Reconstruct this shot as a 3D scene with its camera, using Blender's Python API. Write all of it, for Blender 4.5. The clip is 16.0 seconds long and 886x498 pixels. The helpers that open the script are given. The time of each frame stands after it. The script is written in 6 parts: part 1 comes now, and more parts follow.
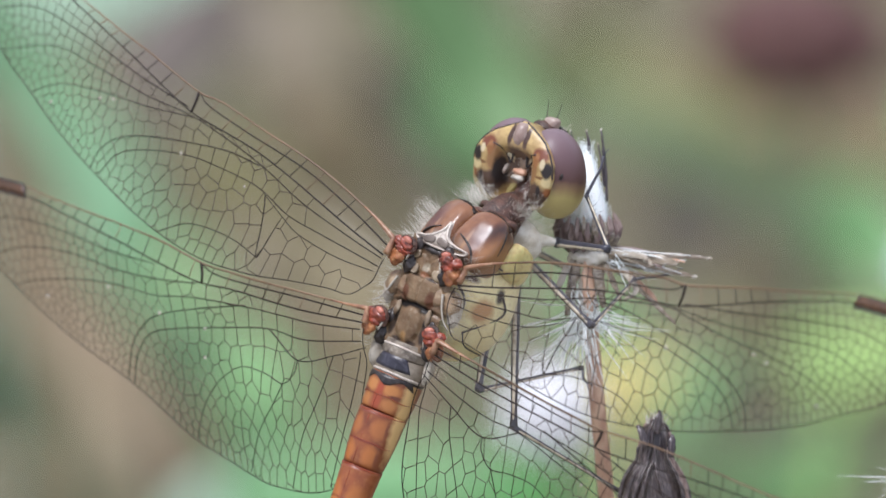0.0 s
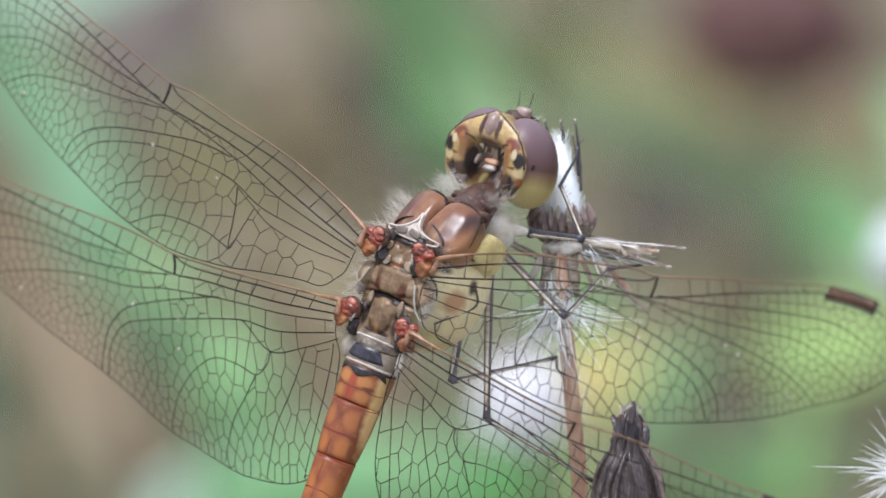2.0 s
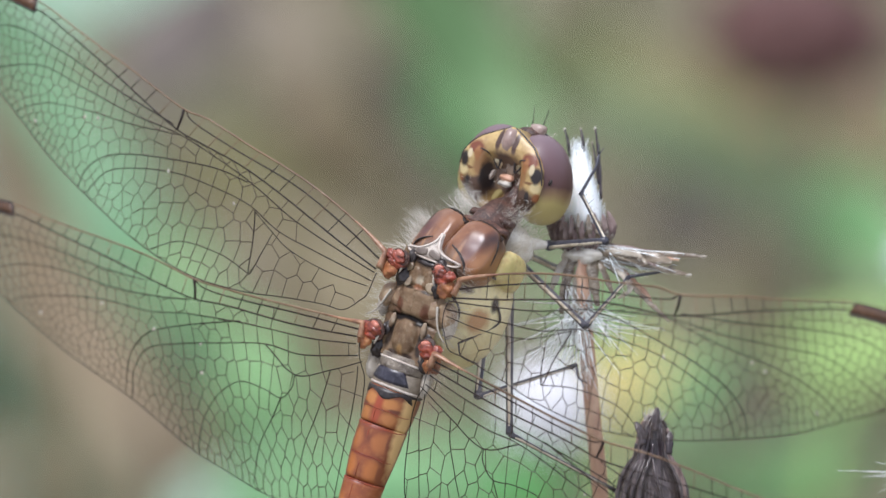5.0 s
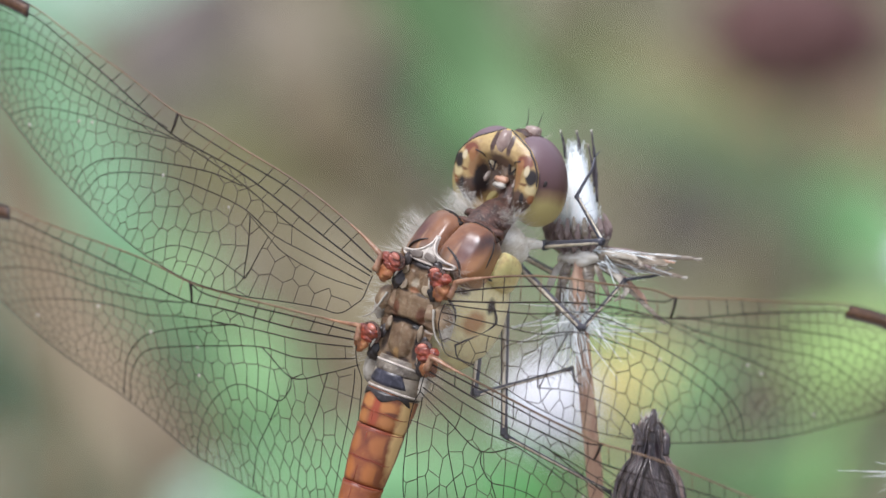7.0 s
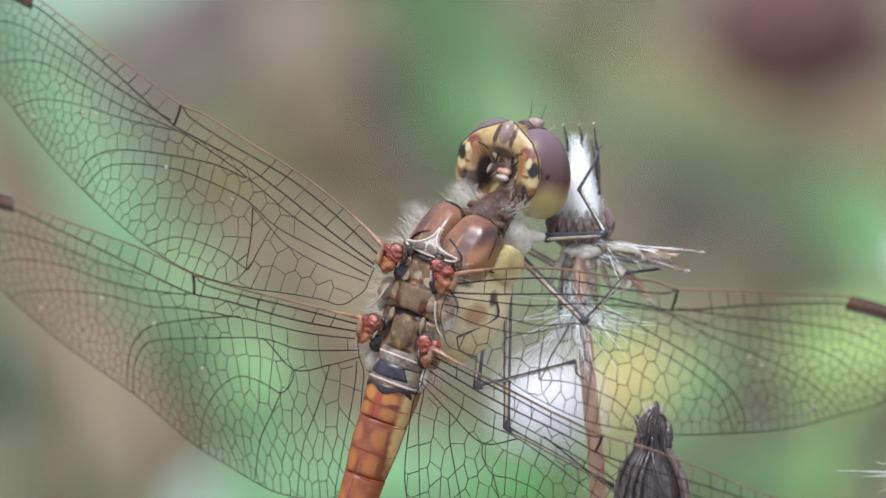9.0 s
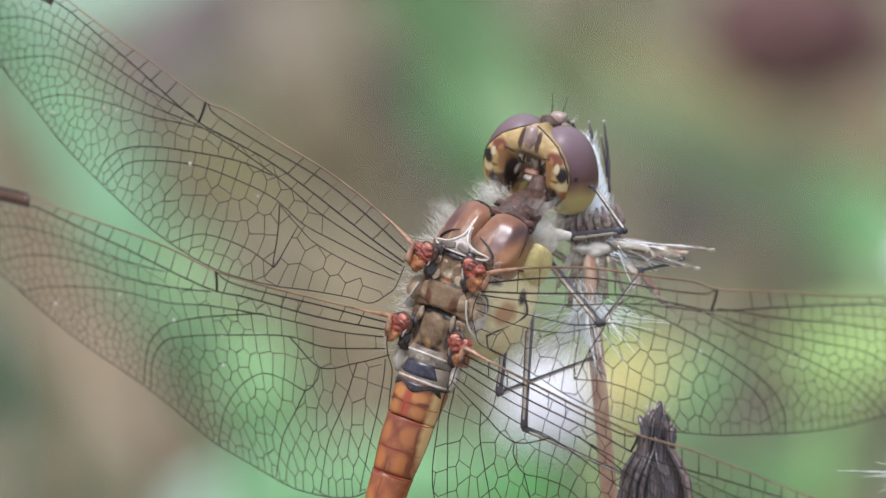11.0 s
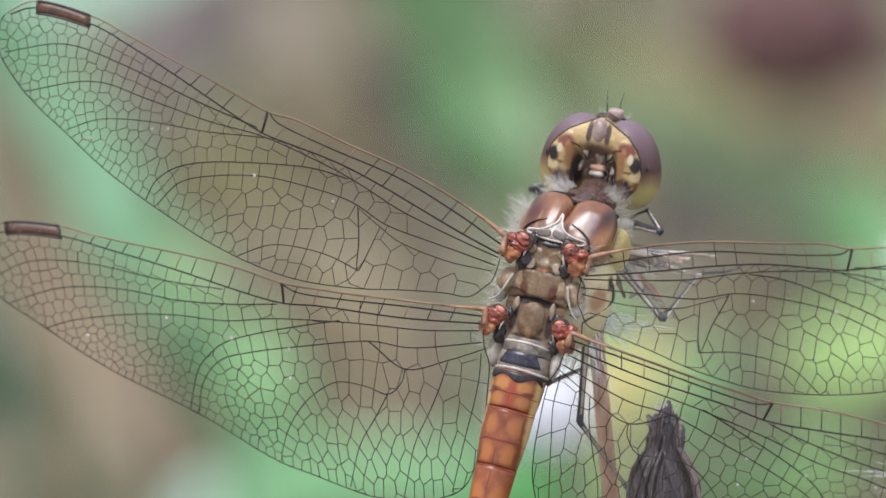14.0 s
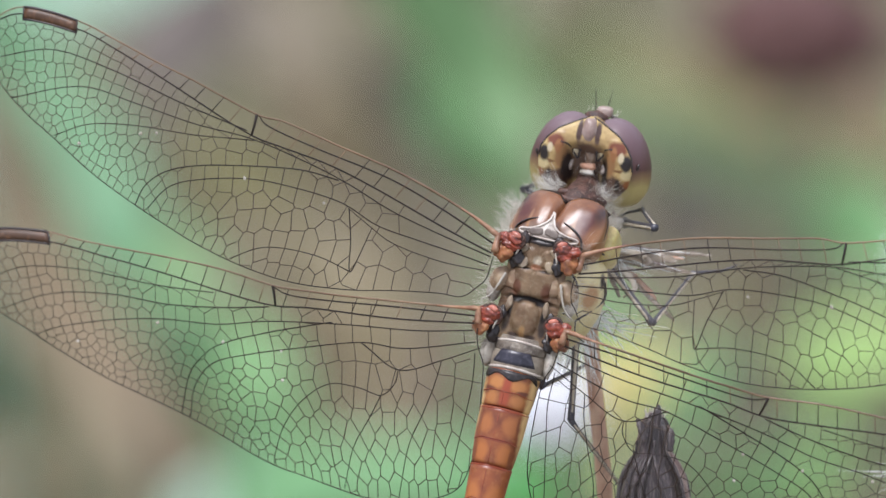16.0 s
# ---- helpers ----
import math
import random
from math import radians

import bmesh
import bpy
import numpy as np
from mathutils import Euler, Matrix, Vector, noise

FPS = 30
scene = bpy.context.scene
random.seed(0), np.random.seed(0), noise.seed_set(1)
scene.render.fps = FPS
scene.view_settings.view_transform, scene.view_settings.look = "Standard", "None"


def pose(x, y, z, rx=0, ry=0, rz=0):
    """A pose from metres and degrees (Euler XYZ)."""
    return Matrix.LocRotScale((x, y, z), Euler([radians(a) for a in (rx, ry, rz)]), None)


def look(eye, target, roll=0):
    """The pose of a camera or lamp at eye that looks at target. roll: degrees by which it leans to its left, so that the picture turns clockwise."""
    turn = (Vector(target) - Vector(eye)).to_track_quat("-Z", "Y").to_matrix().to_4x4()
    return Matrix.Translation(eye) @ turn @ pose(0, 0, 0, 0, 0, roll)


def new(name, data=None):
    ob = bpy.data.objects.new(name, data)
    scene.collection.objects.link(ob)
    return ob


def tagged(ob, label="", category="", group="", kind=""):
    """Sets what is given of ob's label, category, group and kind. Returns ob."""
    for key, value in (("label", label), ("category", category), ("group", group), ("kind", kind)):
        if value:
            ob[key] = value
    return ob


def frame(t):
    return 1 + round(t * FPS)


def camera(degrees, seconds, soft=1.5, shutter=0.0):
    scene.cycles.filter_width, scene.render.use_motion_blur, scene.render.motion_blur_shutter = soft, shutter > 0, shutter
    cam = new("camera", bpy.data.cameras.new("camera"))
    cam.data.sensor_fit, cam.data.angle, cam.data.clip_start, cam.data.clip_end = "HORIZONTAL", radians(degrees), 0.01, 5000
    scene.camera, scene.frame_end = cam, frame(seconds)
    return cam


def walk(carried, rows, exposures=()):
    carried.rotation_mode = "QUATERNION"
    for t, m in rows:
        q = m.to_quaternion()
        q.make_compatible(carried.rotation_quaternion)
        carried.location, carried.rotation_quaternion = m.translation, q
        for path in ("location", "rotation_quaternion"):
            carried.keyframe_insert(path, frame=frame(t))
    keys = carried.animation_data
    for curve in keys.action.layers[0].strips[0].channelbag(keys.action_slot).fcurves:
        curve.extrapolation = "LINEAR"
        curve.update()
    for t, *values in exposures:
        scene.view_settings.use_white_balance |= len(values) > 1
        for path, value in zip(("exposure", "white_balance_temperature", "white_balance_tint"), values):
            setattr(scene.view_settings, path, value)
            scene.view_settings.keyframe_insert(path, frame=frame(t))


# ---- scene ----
# Space of the perch: x to the right, y up across the view, z towards the viewer; the eye looks 35 degrees down on the perch.
VIEW = pose(0, 0, 0.42, 55, 0, 0)
MM = 0.001
cam = camera(4.4, 16.0, soft=1.5, shutter=0.5)
cam.data.dof.use_dof = True
cam.data.dof.focus_distance = 0.601
cam.data.dof.aperture_fstop = 47.0
# seconds, degrees up, degrees to the left
TURNS = [
    (0.0, 0.0267, 0.0017), (0.5, -0.0679, -0.0671), (1.0, -0.0679, -0.1918), (1.5, -0.0337, -0.196), (2.0, -0.0208, -0.1272),
    (2.5, -0.0079, 0.0191), (3.0, 0.0, 0.0), (3.5, 0.0, 0.0), (16.0, 0.0, 0.0),
]
walk(cam, [(t, VIEW @ pose(0, 0, 0.6, up, left, 0)) for t, up, left in TURNS], [(0, 0.27, 6000, 14), (13, 0.28, 6000, 14), (16, 0.31, 6000, 14)])

# ---- world and light: bright overcast ----
world = bpy.data.worlds.new("overcast_sky")
scene.world = world
world.use_nodes = True
wn, wl = world.node_tree.nodes, world.node_tree.links
sky = wn.new("ShaderNodeTexSky")
sky.sky_type = "NISHITA"
sky.sun_disc = False
sky.sun_elevation, sky.sun_rotation = radians(75), radians(-72)
sky.air_density, sky.dust_density, sky.ozone_density = 1.0, 4.0, 1.0
haze = wn.new("ShaderNodeMix")
haze.data_type = "RGBA"
haze.inputs[0].default_value = 0.75
haze.inputs[7].default_value = (8.0, 8.2, 8.6, 1)
wl.new(sky.outputs[0], haze.inputs[6])
wl.new(haze.outputs[2], wn["Background"].inputs[0])
wn["Background"].inputs[1].default_value = 0.105
sun = new("sun", bpy.data.lights.new("sun", "SUN"))
sun.data.energy, sun.data.angle, sun.data.color = 2.4, radians(22), (1.0, 0.97, 0.92)
sun.matrix_world = look((-0.3, 0.1, 1.2), (0, 0, 0.0))


# ---- materials ----
def srgb(r, g, b):
    f = lambda c: (c / 255 / 12.92) if c <= 10 else ((c / 255 + 0.055) / 1.055) ** 2.4
    return (f(r), f(g), f(b), 1)


def surface(name, c1, c2, per_mm=1.0, rough=0.5, bump=0.2, c3=None, fine=6.0, sub=0.0, specular=0.5, coat=0.0, stretch=(1, 1, 1)):
    """Two or three colours mixed by broad and fine noise, with fine relief."""
    m = bpy.data.materials.new(name)
    m.use_nodes = True
    n, l = m.node_tree.nodes, m.node_tree.links
    b = n["Principled BSDF"]
    co = n.new("ShaderNodeTexCoord")
    mp = n.new("ShaderNodeMapping")
    mp.inputs["Scale"].default_value = [1000 * per_mm * s for s in stretch]
    l.new(co.outputs["Object"], mp.inputs["Vector"])
    broad, small = n.new("ShaderNodeTexNoise"), n.new("ShaderNodeTexNoise")
    broad.inputs["Scale"].default_value, broad.inputs["Detail"].default_value = 1.0, 3.0
    small.inputs["Scale"].default_value, small.inputs["Detail"].default_value = fine, 4.0
    for t in (broad, small):
        l.new(mp.outputs[0], t.inputs["Vector"])
    ramp = n.new("ShaderNodeValToRGB")
    ramp.color_ramp.elements[0].position, ramp.color_ramp.elements[1].position = 0.35, 0.65
    ramp.color_ramp.elements[0].color, ramp.color_ramp.elements[1].color = c1, c2
    l.new(broad.outputs[0], ramp.inputs[0])
    mix = n.new("ShaderNodeMix")
    mix.data_type = "RGBA"
    r2 = n.new("ShaderNodeMapRange")
    r2.inputs["From Min"].default_value, r2.inputs["From Max"].default_value = 0.5, 0.8
    r2.inputs["To Max"].default_value = 0.7 if c3 else 0.0
    l.new(small.outputs[0], r2.inputs[0])
    l.new(r2.outputs[0], mix.inputs[0])
    l.new(ramp.outputs[0], mix.inputs[6])
    mix.inputs[7].default_value = c3 or c2
    info = n.new("ShaderNodeObjectInfo")
    hue = n.new("ShaderNodeHueSaturation")
    vr = n.new("ShaderNodeMapRange")
    vr.inputs["To Min"].default_value, vr.inputs["To Max"].default_value = 0.88, 1.12
    l.new(info.outputs["Random"], vr.inputs[0])
    l.new(vr.outputs[0], hue.inputs["Value"])
    l.new(mix.outputs[2], hue.inputs["Color"])
    l.new(hue.outputs[0], b.inputs["Base Color"])
    b.inputs["Roughness"].default_value = rough
    b.inputs["Specular IOR Level"].default_value = specular
    b.inputs["Coat Weight"].default_value, b.inputs["Coat Roughness"].default_value = coat, 0.25
    if sub:
        b.inputs["Subsurface Weight"].default_value, b.inputs["Subsurface Scale"].default_value = sub, 0.0006
    bp = n.new("ShaderNodeBump")
    bp.inputs["Strength"].default_value, bp.inputs["Distance"].default_value = bump, 0.00006
    l.new(small.outputs[0], bp.inputs["Height"])
    l.new(bp.outputs[0], b.inputs["Normal"])
    return m


def membrane_material():
    m = bpy.data.materials.new("wing_membrane")
    m.use_nodes = True
    n, l = m.node_tree.nodes, m.node_tree.links
    n.remove(n["Principled BSDF"])
    out = n["Material Output"]
    clear, haze_, gloss = n.new("ShaderNodeBsdfTransparent"), n.new("ShaderNodeBsdfDiffuse"), n.new("ShaderNodeBsdfGlossy")
    clear.inputs[0].default_value = (0.97, 0.955, 0.935, 1)
    haze_.inputs[0].default_value = (0.48, 0.42, 0.36, 1)
    gloss.inputs["Roughness"].default_value = 0.3
    co, nz = n.new("ShaderNodeTexCoord"), n.new("ShaderNodeTexNoise")
    nz.inputs["Scale"].default_value, nz.inputs["Detail"].default_value = 220, 3
    l.new(co.outputs["Object"], nz.inputs["Vector"])
    mr = n.new("ShaderNodeMapRange")
    mr.inputs["From Min"].default_value, mr.inputs["From Max"].default_value = 0.35, 0.7
    mr.inputs["To Min"].default_value, mr.inputs["To Max"].default_value = 0.02, 0.085
    l.new(nz.outputs[0], mr.inputs[0])
    a, b = n.new("ShaderNodeMixShader"), n.new("ShaderNodeMixShader")
    l.new(mr.outputs[0], a.inputs[0])
    l.new(clear.outputs[0], a.inputs[1])
    l.new(haze_.outputs[0], a.inputs[2])
    fr = n.new("ShaderNodeFresnel")
    fr.inputs[0].default_value = 1.16
    bp = n.new("ShaderNodeBump")
    bp.inputs["Strength"].default_value, bp.inputs["Distance"].default_value = 0.25, 0.0001
    l.new(nz.outputs[0], bp.inputs["Height"])
    l.new(bp.outputs[0], gloss.inputs["Normal"])
    l.new(fr.outputs[0], b.inputs[0])
    l.new(a.outputs[0], b.inputs[1])
    l.new(gloss.outputs[0], b.inputs[2])
    l.new(b.outputs[0], out.inputs["Surface"])
    return m


def eye_material():
    """Brownish purple above, greenish yellow below, as the pigment of the eye goes."""
    m = surface("compound_eye", srgb(132, 112, 118), srgb(112, 88, 92), 0.5, 0.5, 0.05, None, 60.0, coat=0.12)
    n, l = m.node_tree.nodes, m.node_tree.links
    b = n["Principled BSDF"]
    co, sep, ramp = n.new("ShaderNodeTexCoord"), n.new("ShaderNodeSeparateXYZ"), n.new("ShaderNodeValToRGB")
    nz, add = n.new("ShaderNodeTexNoise"), n.new("ShaderNodeMath")
    nz.inputs["Scale"].default_value = 900
    mr = n.new("ShaderNodeMapRange")
    mr.inputs["From Min"].default_value, mr.inputs["From Max"].default_value = -0.0026, 0.0024
    add.operation = "MULTIPLY_ADD"
    add.inputs[1].default_value = 0.10
    l.new(co.outputs["Object"], sep.inputs[0])
    l.new(co.outputs["Object"], nz.inputs["Vector"])
    l.new(sep.outputs["Z"], mr.inputs[0])
    l.new(nz.outputs[0], add.inputs[0])
    l.new(mr.outputs[0], add.inputs[2])
    e = ramp.color_ramp.elements
    e[0].position, e[0].color = 0.0, srgb(190, 176, 120)
    e[1].position, e[1].color = 1.0, srgb(124, 106, 112)
    for p, c in ((0.28, srgb(176, 160, 102)), (0.4, srgb(128, 102, 72)), (0.48, srgb(84, 54, 50)), (0.75, srgb(104, 80, 84))):
        k = e.new(p)
        k.color = c
    l.new(add.outputs[0], ramp.inputs[0])
    l.new(ramp.outputs[0], b.inputs["Base Color"])
    return m


def patterned(name, base, spots, per_mm=0.7, rough=0.4, bump=0.2, edge=0.12, mirror=True):
    """Spots on a ground colour, for pigment and painted shade: (x, y, z, radius, squash across x y z, colour), in
    millimetres of the part's own space; mirrored left and right.
    """
    m = surface(name, base[0], base[1], per_mm, rough, bump, base[2], 5, coat=0.15)
    n, l = m.node_tree.nodes, m.node_tree.links
    b = n["Principled BSDF"]
    last = b.inputs["Base Color"].links[0].from_socket
    co, sep, ab, com = n.new("ShaderNodeTexCoord"), n.new("ShaderNodeSeparateXYZ"), n.new("ShaderNodeMath"), n.new("ShaderNodeCombineXYZ")
    ab.operation = "ABSOLUTE"
    l.new(co.outputs["Object"], sep.inputs[0])
    l.new(sep.outputs[0], ab.inputs[0])
    l.new(ab.outputs[0] if mirror else sep.outputs[0], com.inputs[0])
    l.new(sep.outputs[1], com.inputs[1])
    l.new(sep.outputs[2], com.inputs[2])
    nz = n.new("ShaderNodeTexNoise")
    nz.inputs["Scale"].default_value, nz.inputs["Detail"].default_value = 1700, 3
    l.new(co.outputs["Object"], nz.inputs["Vector"])
    for x, y, z, r, squash, colour in spots:
        off, sq, ln, add, mr, mix = (n.new(k) for k in ("ShaderNodeVectorMath", "ShaderNodeVectorMath", "ShaderNodeVectorMath", "ShaderNodeMath", "ShaderNodeMapRange", "ShaderNodeMix"))
        off.operation, sq.operation, ln.operation, add.operation = "SUBTRACT", "MULTIPLY", "LENGTH", "MULTIPLY_ADD"
        off.inputs[1].default_value = (x * MM, y * MM, z * MM)
        sq.inputs[1].default_value = [1000 / (r * q) for q in squash]
        l.new(com.outputs[0], off.inputs[0])
        l.new(off.outputs[0], sq.inputs[0])
        l.new(sq.outputs[0], ln.inputs[0])
        add.inputs[1].default_value = 0.9
        l.new(nz.outputs[0], add.inputs[0])
        l.new(ln.outputs["Value"], add.inputs[2])
        mr.inputs["From Min"].default_value, mr.inputs["From Max"].default_value = 1.45 + edge, 1.45 - edge
        l.new(add.outputs[0], mr.inputs[0])
        mix.data_type = "RGBA"
        l.new(mr.outputs[0], mix.inputs[0])
        l.new(last, mix.inputs[6])
        mix.inputs[7].default_value = colour
        last = mix.outputs[2]
    l.new(last, b.inputs["Base Color"])
    return m


M = dict(
    collar=surface("pale_collar", srgb(186, 176, 164), srgb(142, 126, 114), 1.4, 0.4, 0.3, srgb(112, 92, 80), 4),
    pink=surface("pinkish_cuticle", srgb(176, 158, 148), srgb(148, 124, 114), 1.2, 0.4, 0.2, srgb(116, 90, 80), 3, coat=0.2),
    brow=surface("pale_brow", srgb(226, 216, 186), srgb(206, 190, 150), 0.8, 0.4, 0.15, srgb(186, 164, 124), 5),
    peach=surface("peach_neck_skin", srgb(206, 158, 128), srgb(176, 128, 104), 1.2, 0.45, 0.2, srgb(214, 190, 170), 3),
    yellow=surface("yellow_side_plate", srgb(228, 216, 150), srgb(208, 190, 122), 0.8, 0.4, 0.2, srgb(164, 124, 84), 2.5, sub=0.1),
    tan=surface("tan_side_plate", srgb(172, 146, 114), srgb(124, 98, 76), 1.2, 0.42, 0.3, srgb(200, 184, 156), 3),
    tergum=surface("grey_brown_tergum", srgb(156, 138, 112), srgb(112, 92, 72), 1.0, 0.3, 0.25, srgb(182, 168, 146), 2.2, coat=0.3),
    pale=surface("pale_membranous_skin", srgb(196, 190, 178), srgb(168, 158, 142), 1.0, 0.5, 0.3, srgb(130, 112, 98), 4),
    sclerite=surface("red_wing_base_sclerite", srgb(160, 70, 46), srgb(88, 40, 32), 2.2, 0.36, 0.3, srgb(184, 108, 80), 3.0, coat=0.3),
    amber=surface("orange_wing_base", srgb(164, 104, 62), srgb(116, 68, 44), 1.6, 0.4, 0.2, srgb(196, 152, 104), 3),
    root=surface("tan_vein_root", srgb(176, 132, 98), srgb(116, 76, 56), 1.2, 0.38, 0.2, srgb(200, 168, 138), 3, coat=0.2),
    breast=surface("pale_breast_skin", srgb(236, 233, 224), srgb(214, 208, 194), 1.0, 0.6, 0.3, srgb(190, 178, 160), 4),
    black=surface("black_chitin_and_gaps", srgb(38, 32, 32), srgb(58, 50, 48), 1.0, 0.35, 0.2, srgb(84, 76, 72), 6),
    blueblack=surface("blue_black_band", srgb(40, 38, 48), srgb(62, 60, 72), 0.8, 0.3, 0.2, srgb(92, 90, 100), 5),
    rust=surface("rust_abdomen_mark", srgb(150, 66, 34), srgb(122, 52, 30), 0.8, 0.38, 0.2, srgb(176, 92, 48), 4),
    grey_ring=surface("grey_abdomen_ring", srgb(148, 136, 120), srgb(84, 74, 66), 1.4, 0.45, 0.3, srgb(190, 180, 166), 4),
    neck=surface("brown_neck", srgb(92, 62, 52), srgb(52, 38, 34), 2.2, 0.5, 0.8, srgb(150, 120, 102), 4),
    vein=surface("dark_vein", srgb(30, 22, 19), srgb(46, 33, 26), 0.3, 0.5, 0.1, specular=0.3),
    net=surface("brown_cross_vein", srgb(52, 40, 31), srgb(68, 52, 40), 0.3, 0.5, 0.1, specular=0.3),
    vein_amber=surface("amber_vein", srgb(124, 97, 70), srgb(86, 64, 46), 0.25, 0.4, 0.1, srgb(176, 148, 118), 2),
    stigma=surface("brown_pterostigma", srgb(82, 56, 36), srgb(60, 42, 28), 0.6, 0.45, 0.15, srgb(140, 100, 68), 4),
    hair=surface("pale_hair", srgb(222, 219, 210), srgb(198, 190, 176), 0.5, 0.5, 0.0, sub=0.0),
    leg=surface("black_leg", srgb(52, 54, 66), srgb(74, 74, 84), 0.8, 0.35, 0.2, srgb(90, 86, 86), 6),
    leg_stripe=surface("pale_leg_stripe", srgb(212, 204, 186), srgb(172, 158, 134), 0.9, 0.4, 0.2, srgb(120, 106, 94), 4),
    pappus=surface("white_pappus", srgb(248, 251, 251), srgb(236, 243, 244), 0.5, 0.5, 0.25, srgb(222, 230, 234), 8, stretch=(6, 1, 6)),
    dry=surface("dry_tan_bract", srgb(154, 140, 120), srgb(104, 90, 74), 0.5, 0.32, 0.3, srgb(222, 216, 206), 5, stretch=(1, 6, 6), coat=0.4),
    dark_bract=surface("dark_dry_bract", srgb(124, 102, 98), srgb(150, 132, 126), 0.5, 0.5, 0.6, srgb(176, 164, 156), 4, stretch=(5, 1, 5)),
    stem=surface("reddish_dry_stem", srgb(222, 186, 158), srgb(196, 152, 128), 0.6, 0.6, 0.5, srgb(214, 186, 160), 4, stretch=(4, 0.7, 4)),
    pod=surface("charred_seed_head", srgb(44, 38, 42), srgb(70, 60, 64), 0.6, 0.3, 1.0, srgb(150, 138, 136), 3, stretch=(5, 0.8, 5), coat=0.5),
)
BLACK, RUST = srgb(40, 32, 30), srgb(132, 70, 40)
# Dark spots round the neck hollow paint in its shade and dark hair.
M["head_back"] = patterned("head_back", (srgb(190, 164, 108), srgb(160, 132, 86), srgb(132, 102, 66)), (
    (0.5, -1.3, 1.3, 0.36, (0.45, 2, 1.8), srgb(66, 42, 34)), (1.3, -1.2, -0.25, 0.45, (0.8, 2.5, 1.6), srgb(146, 108, 68)), (1.6, -1.0, -1.55, 0.8, (1.2, 2.5, 0.8), srgb(84, 62, 48)), (0.0, -0.6, -0.4, 0.9, (1.0, 2.5, 1.4), srgb(110, 88, 72)), (1.0, -1.0, -0.85, 0.46, (0.6, 2.5, 1.7), srgb(38, 29, 26)),
    (1.66, -1.4, 0.62, 0.42, (1.15, 2, 0.85), srgb(112, 58, 34)), (1.5, -1.4, 0.28, 0.3, (0.6, 2, 1.4), srgb(146, 98, 56)), (2.02, -1.35, -0.55, 0.3, (1.4, 2, 0.3), srgb(120, 84, 50)), (2.3, -1.3, -0.74, 0.32, (1.1, 2, 0.85), srgb(204, 186, 138)), (2.42, -1.2, -1.25, 0.3, (0.9, 2, 0.85), srgb(136, 84, 46)),
    (2.22, -1.3, -0.1, 0.36, (0.85, 2, 1.1), BLACK), (1.92, -1.35, 0.16, 0.2, (0.75, 2, 1.3), srgb(206, 190, 154)), (1.86, -1.2, -1.3, 0.22, (0.6, 2, 1.5), BLACK)), 0.7, 0.42, 0.12, 0.24)
M["side"] = patterned("thorax_side", (srgb(242, 234, 184), srgb(230, 216, 160), srgb(206, 182, 134)), (
    (2.42, -2.3, -3.3, 0.8, (1.5, 0.85, 0.8), srgb(190, 146, 100)), (1.94, -2.6, -1.6, 0.7, (2, 1.0, 0.6), srgb(120, 88, 72)), (2.47, -1.3, -4.15, 0.34, (2, 1.2, 0.8), BLACK), (1.95, -0.75, -2.0, 0.4, (2, 0.5, 1.6), srgb(86, 64, 54)),
    (1.6, -5.2, -3.0, 0.6, (2, 0.7, 1.2), srgb(176, 138, 100)), (1.0, 0.8, -6.0, 1.2, (1.2, 1.2, 1.0), srgb(150, 118, 92))), 0.8, 0.4, 0.15, 0.35)
# Black spots put the shade of gaps between the plates into the colour.
M["back"] = patterned("thorax_back", (srgb(180, 150, 116), srgb(140, 110, 82), srgb(200, 180, 150)), (
    (0.0, -3.02, -0.6, 0.3, (2.4, 0.45, 3), BLACK), (0.75, -3.12, -0.6, 0.3, (1.6, 0.7, 3), BLACK), (0.98, -3.8, -0.6, 0.34, (0.55, 1.8, 3), BLACK), (1.0, -4.5, -0.6, 0.3, (0.6, 1.4, 3), srgb(84, 70, 60)), (0.0, 0.15, -0.6, 0.5, (1.8, 0.7, 3), BLACK),
    (1.15, -1.0, -0.6, 0.3, (0.6, 1.5, 3), srgb(70, 58, 50)), (0.0, -1.0, -0.6, 0.26, (0.8, 1.0, 3), srgb(206, 192, 168)), (0.0, -1.35, -0.6, 0.24, (1.2, 0.6, 3), srgb(176, 122, 86)), (0.6, -1.5, -0.6, 0.22, (1.6, 0.4, 3), srgb(84, 68, 56)),
    (0.0, -4.75, -0.6, 0.3, (0.6, 1.0, 3), srgb(200, 160, 108)), (0.8, -2.5, -0.6, 0.4, (0.6, 1.1, 3), srgb(128, 84, 60)), (0.5, -5.0, -0.6, 0.24, (1.2, 0.5, 3), srgb(90, 72, 60))), 0.9, 0.34, 0.3, 0.3)
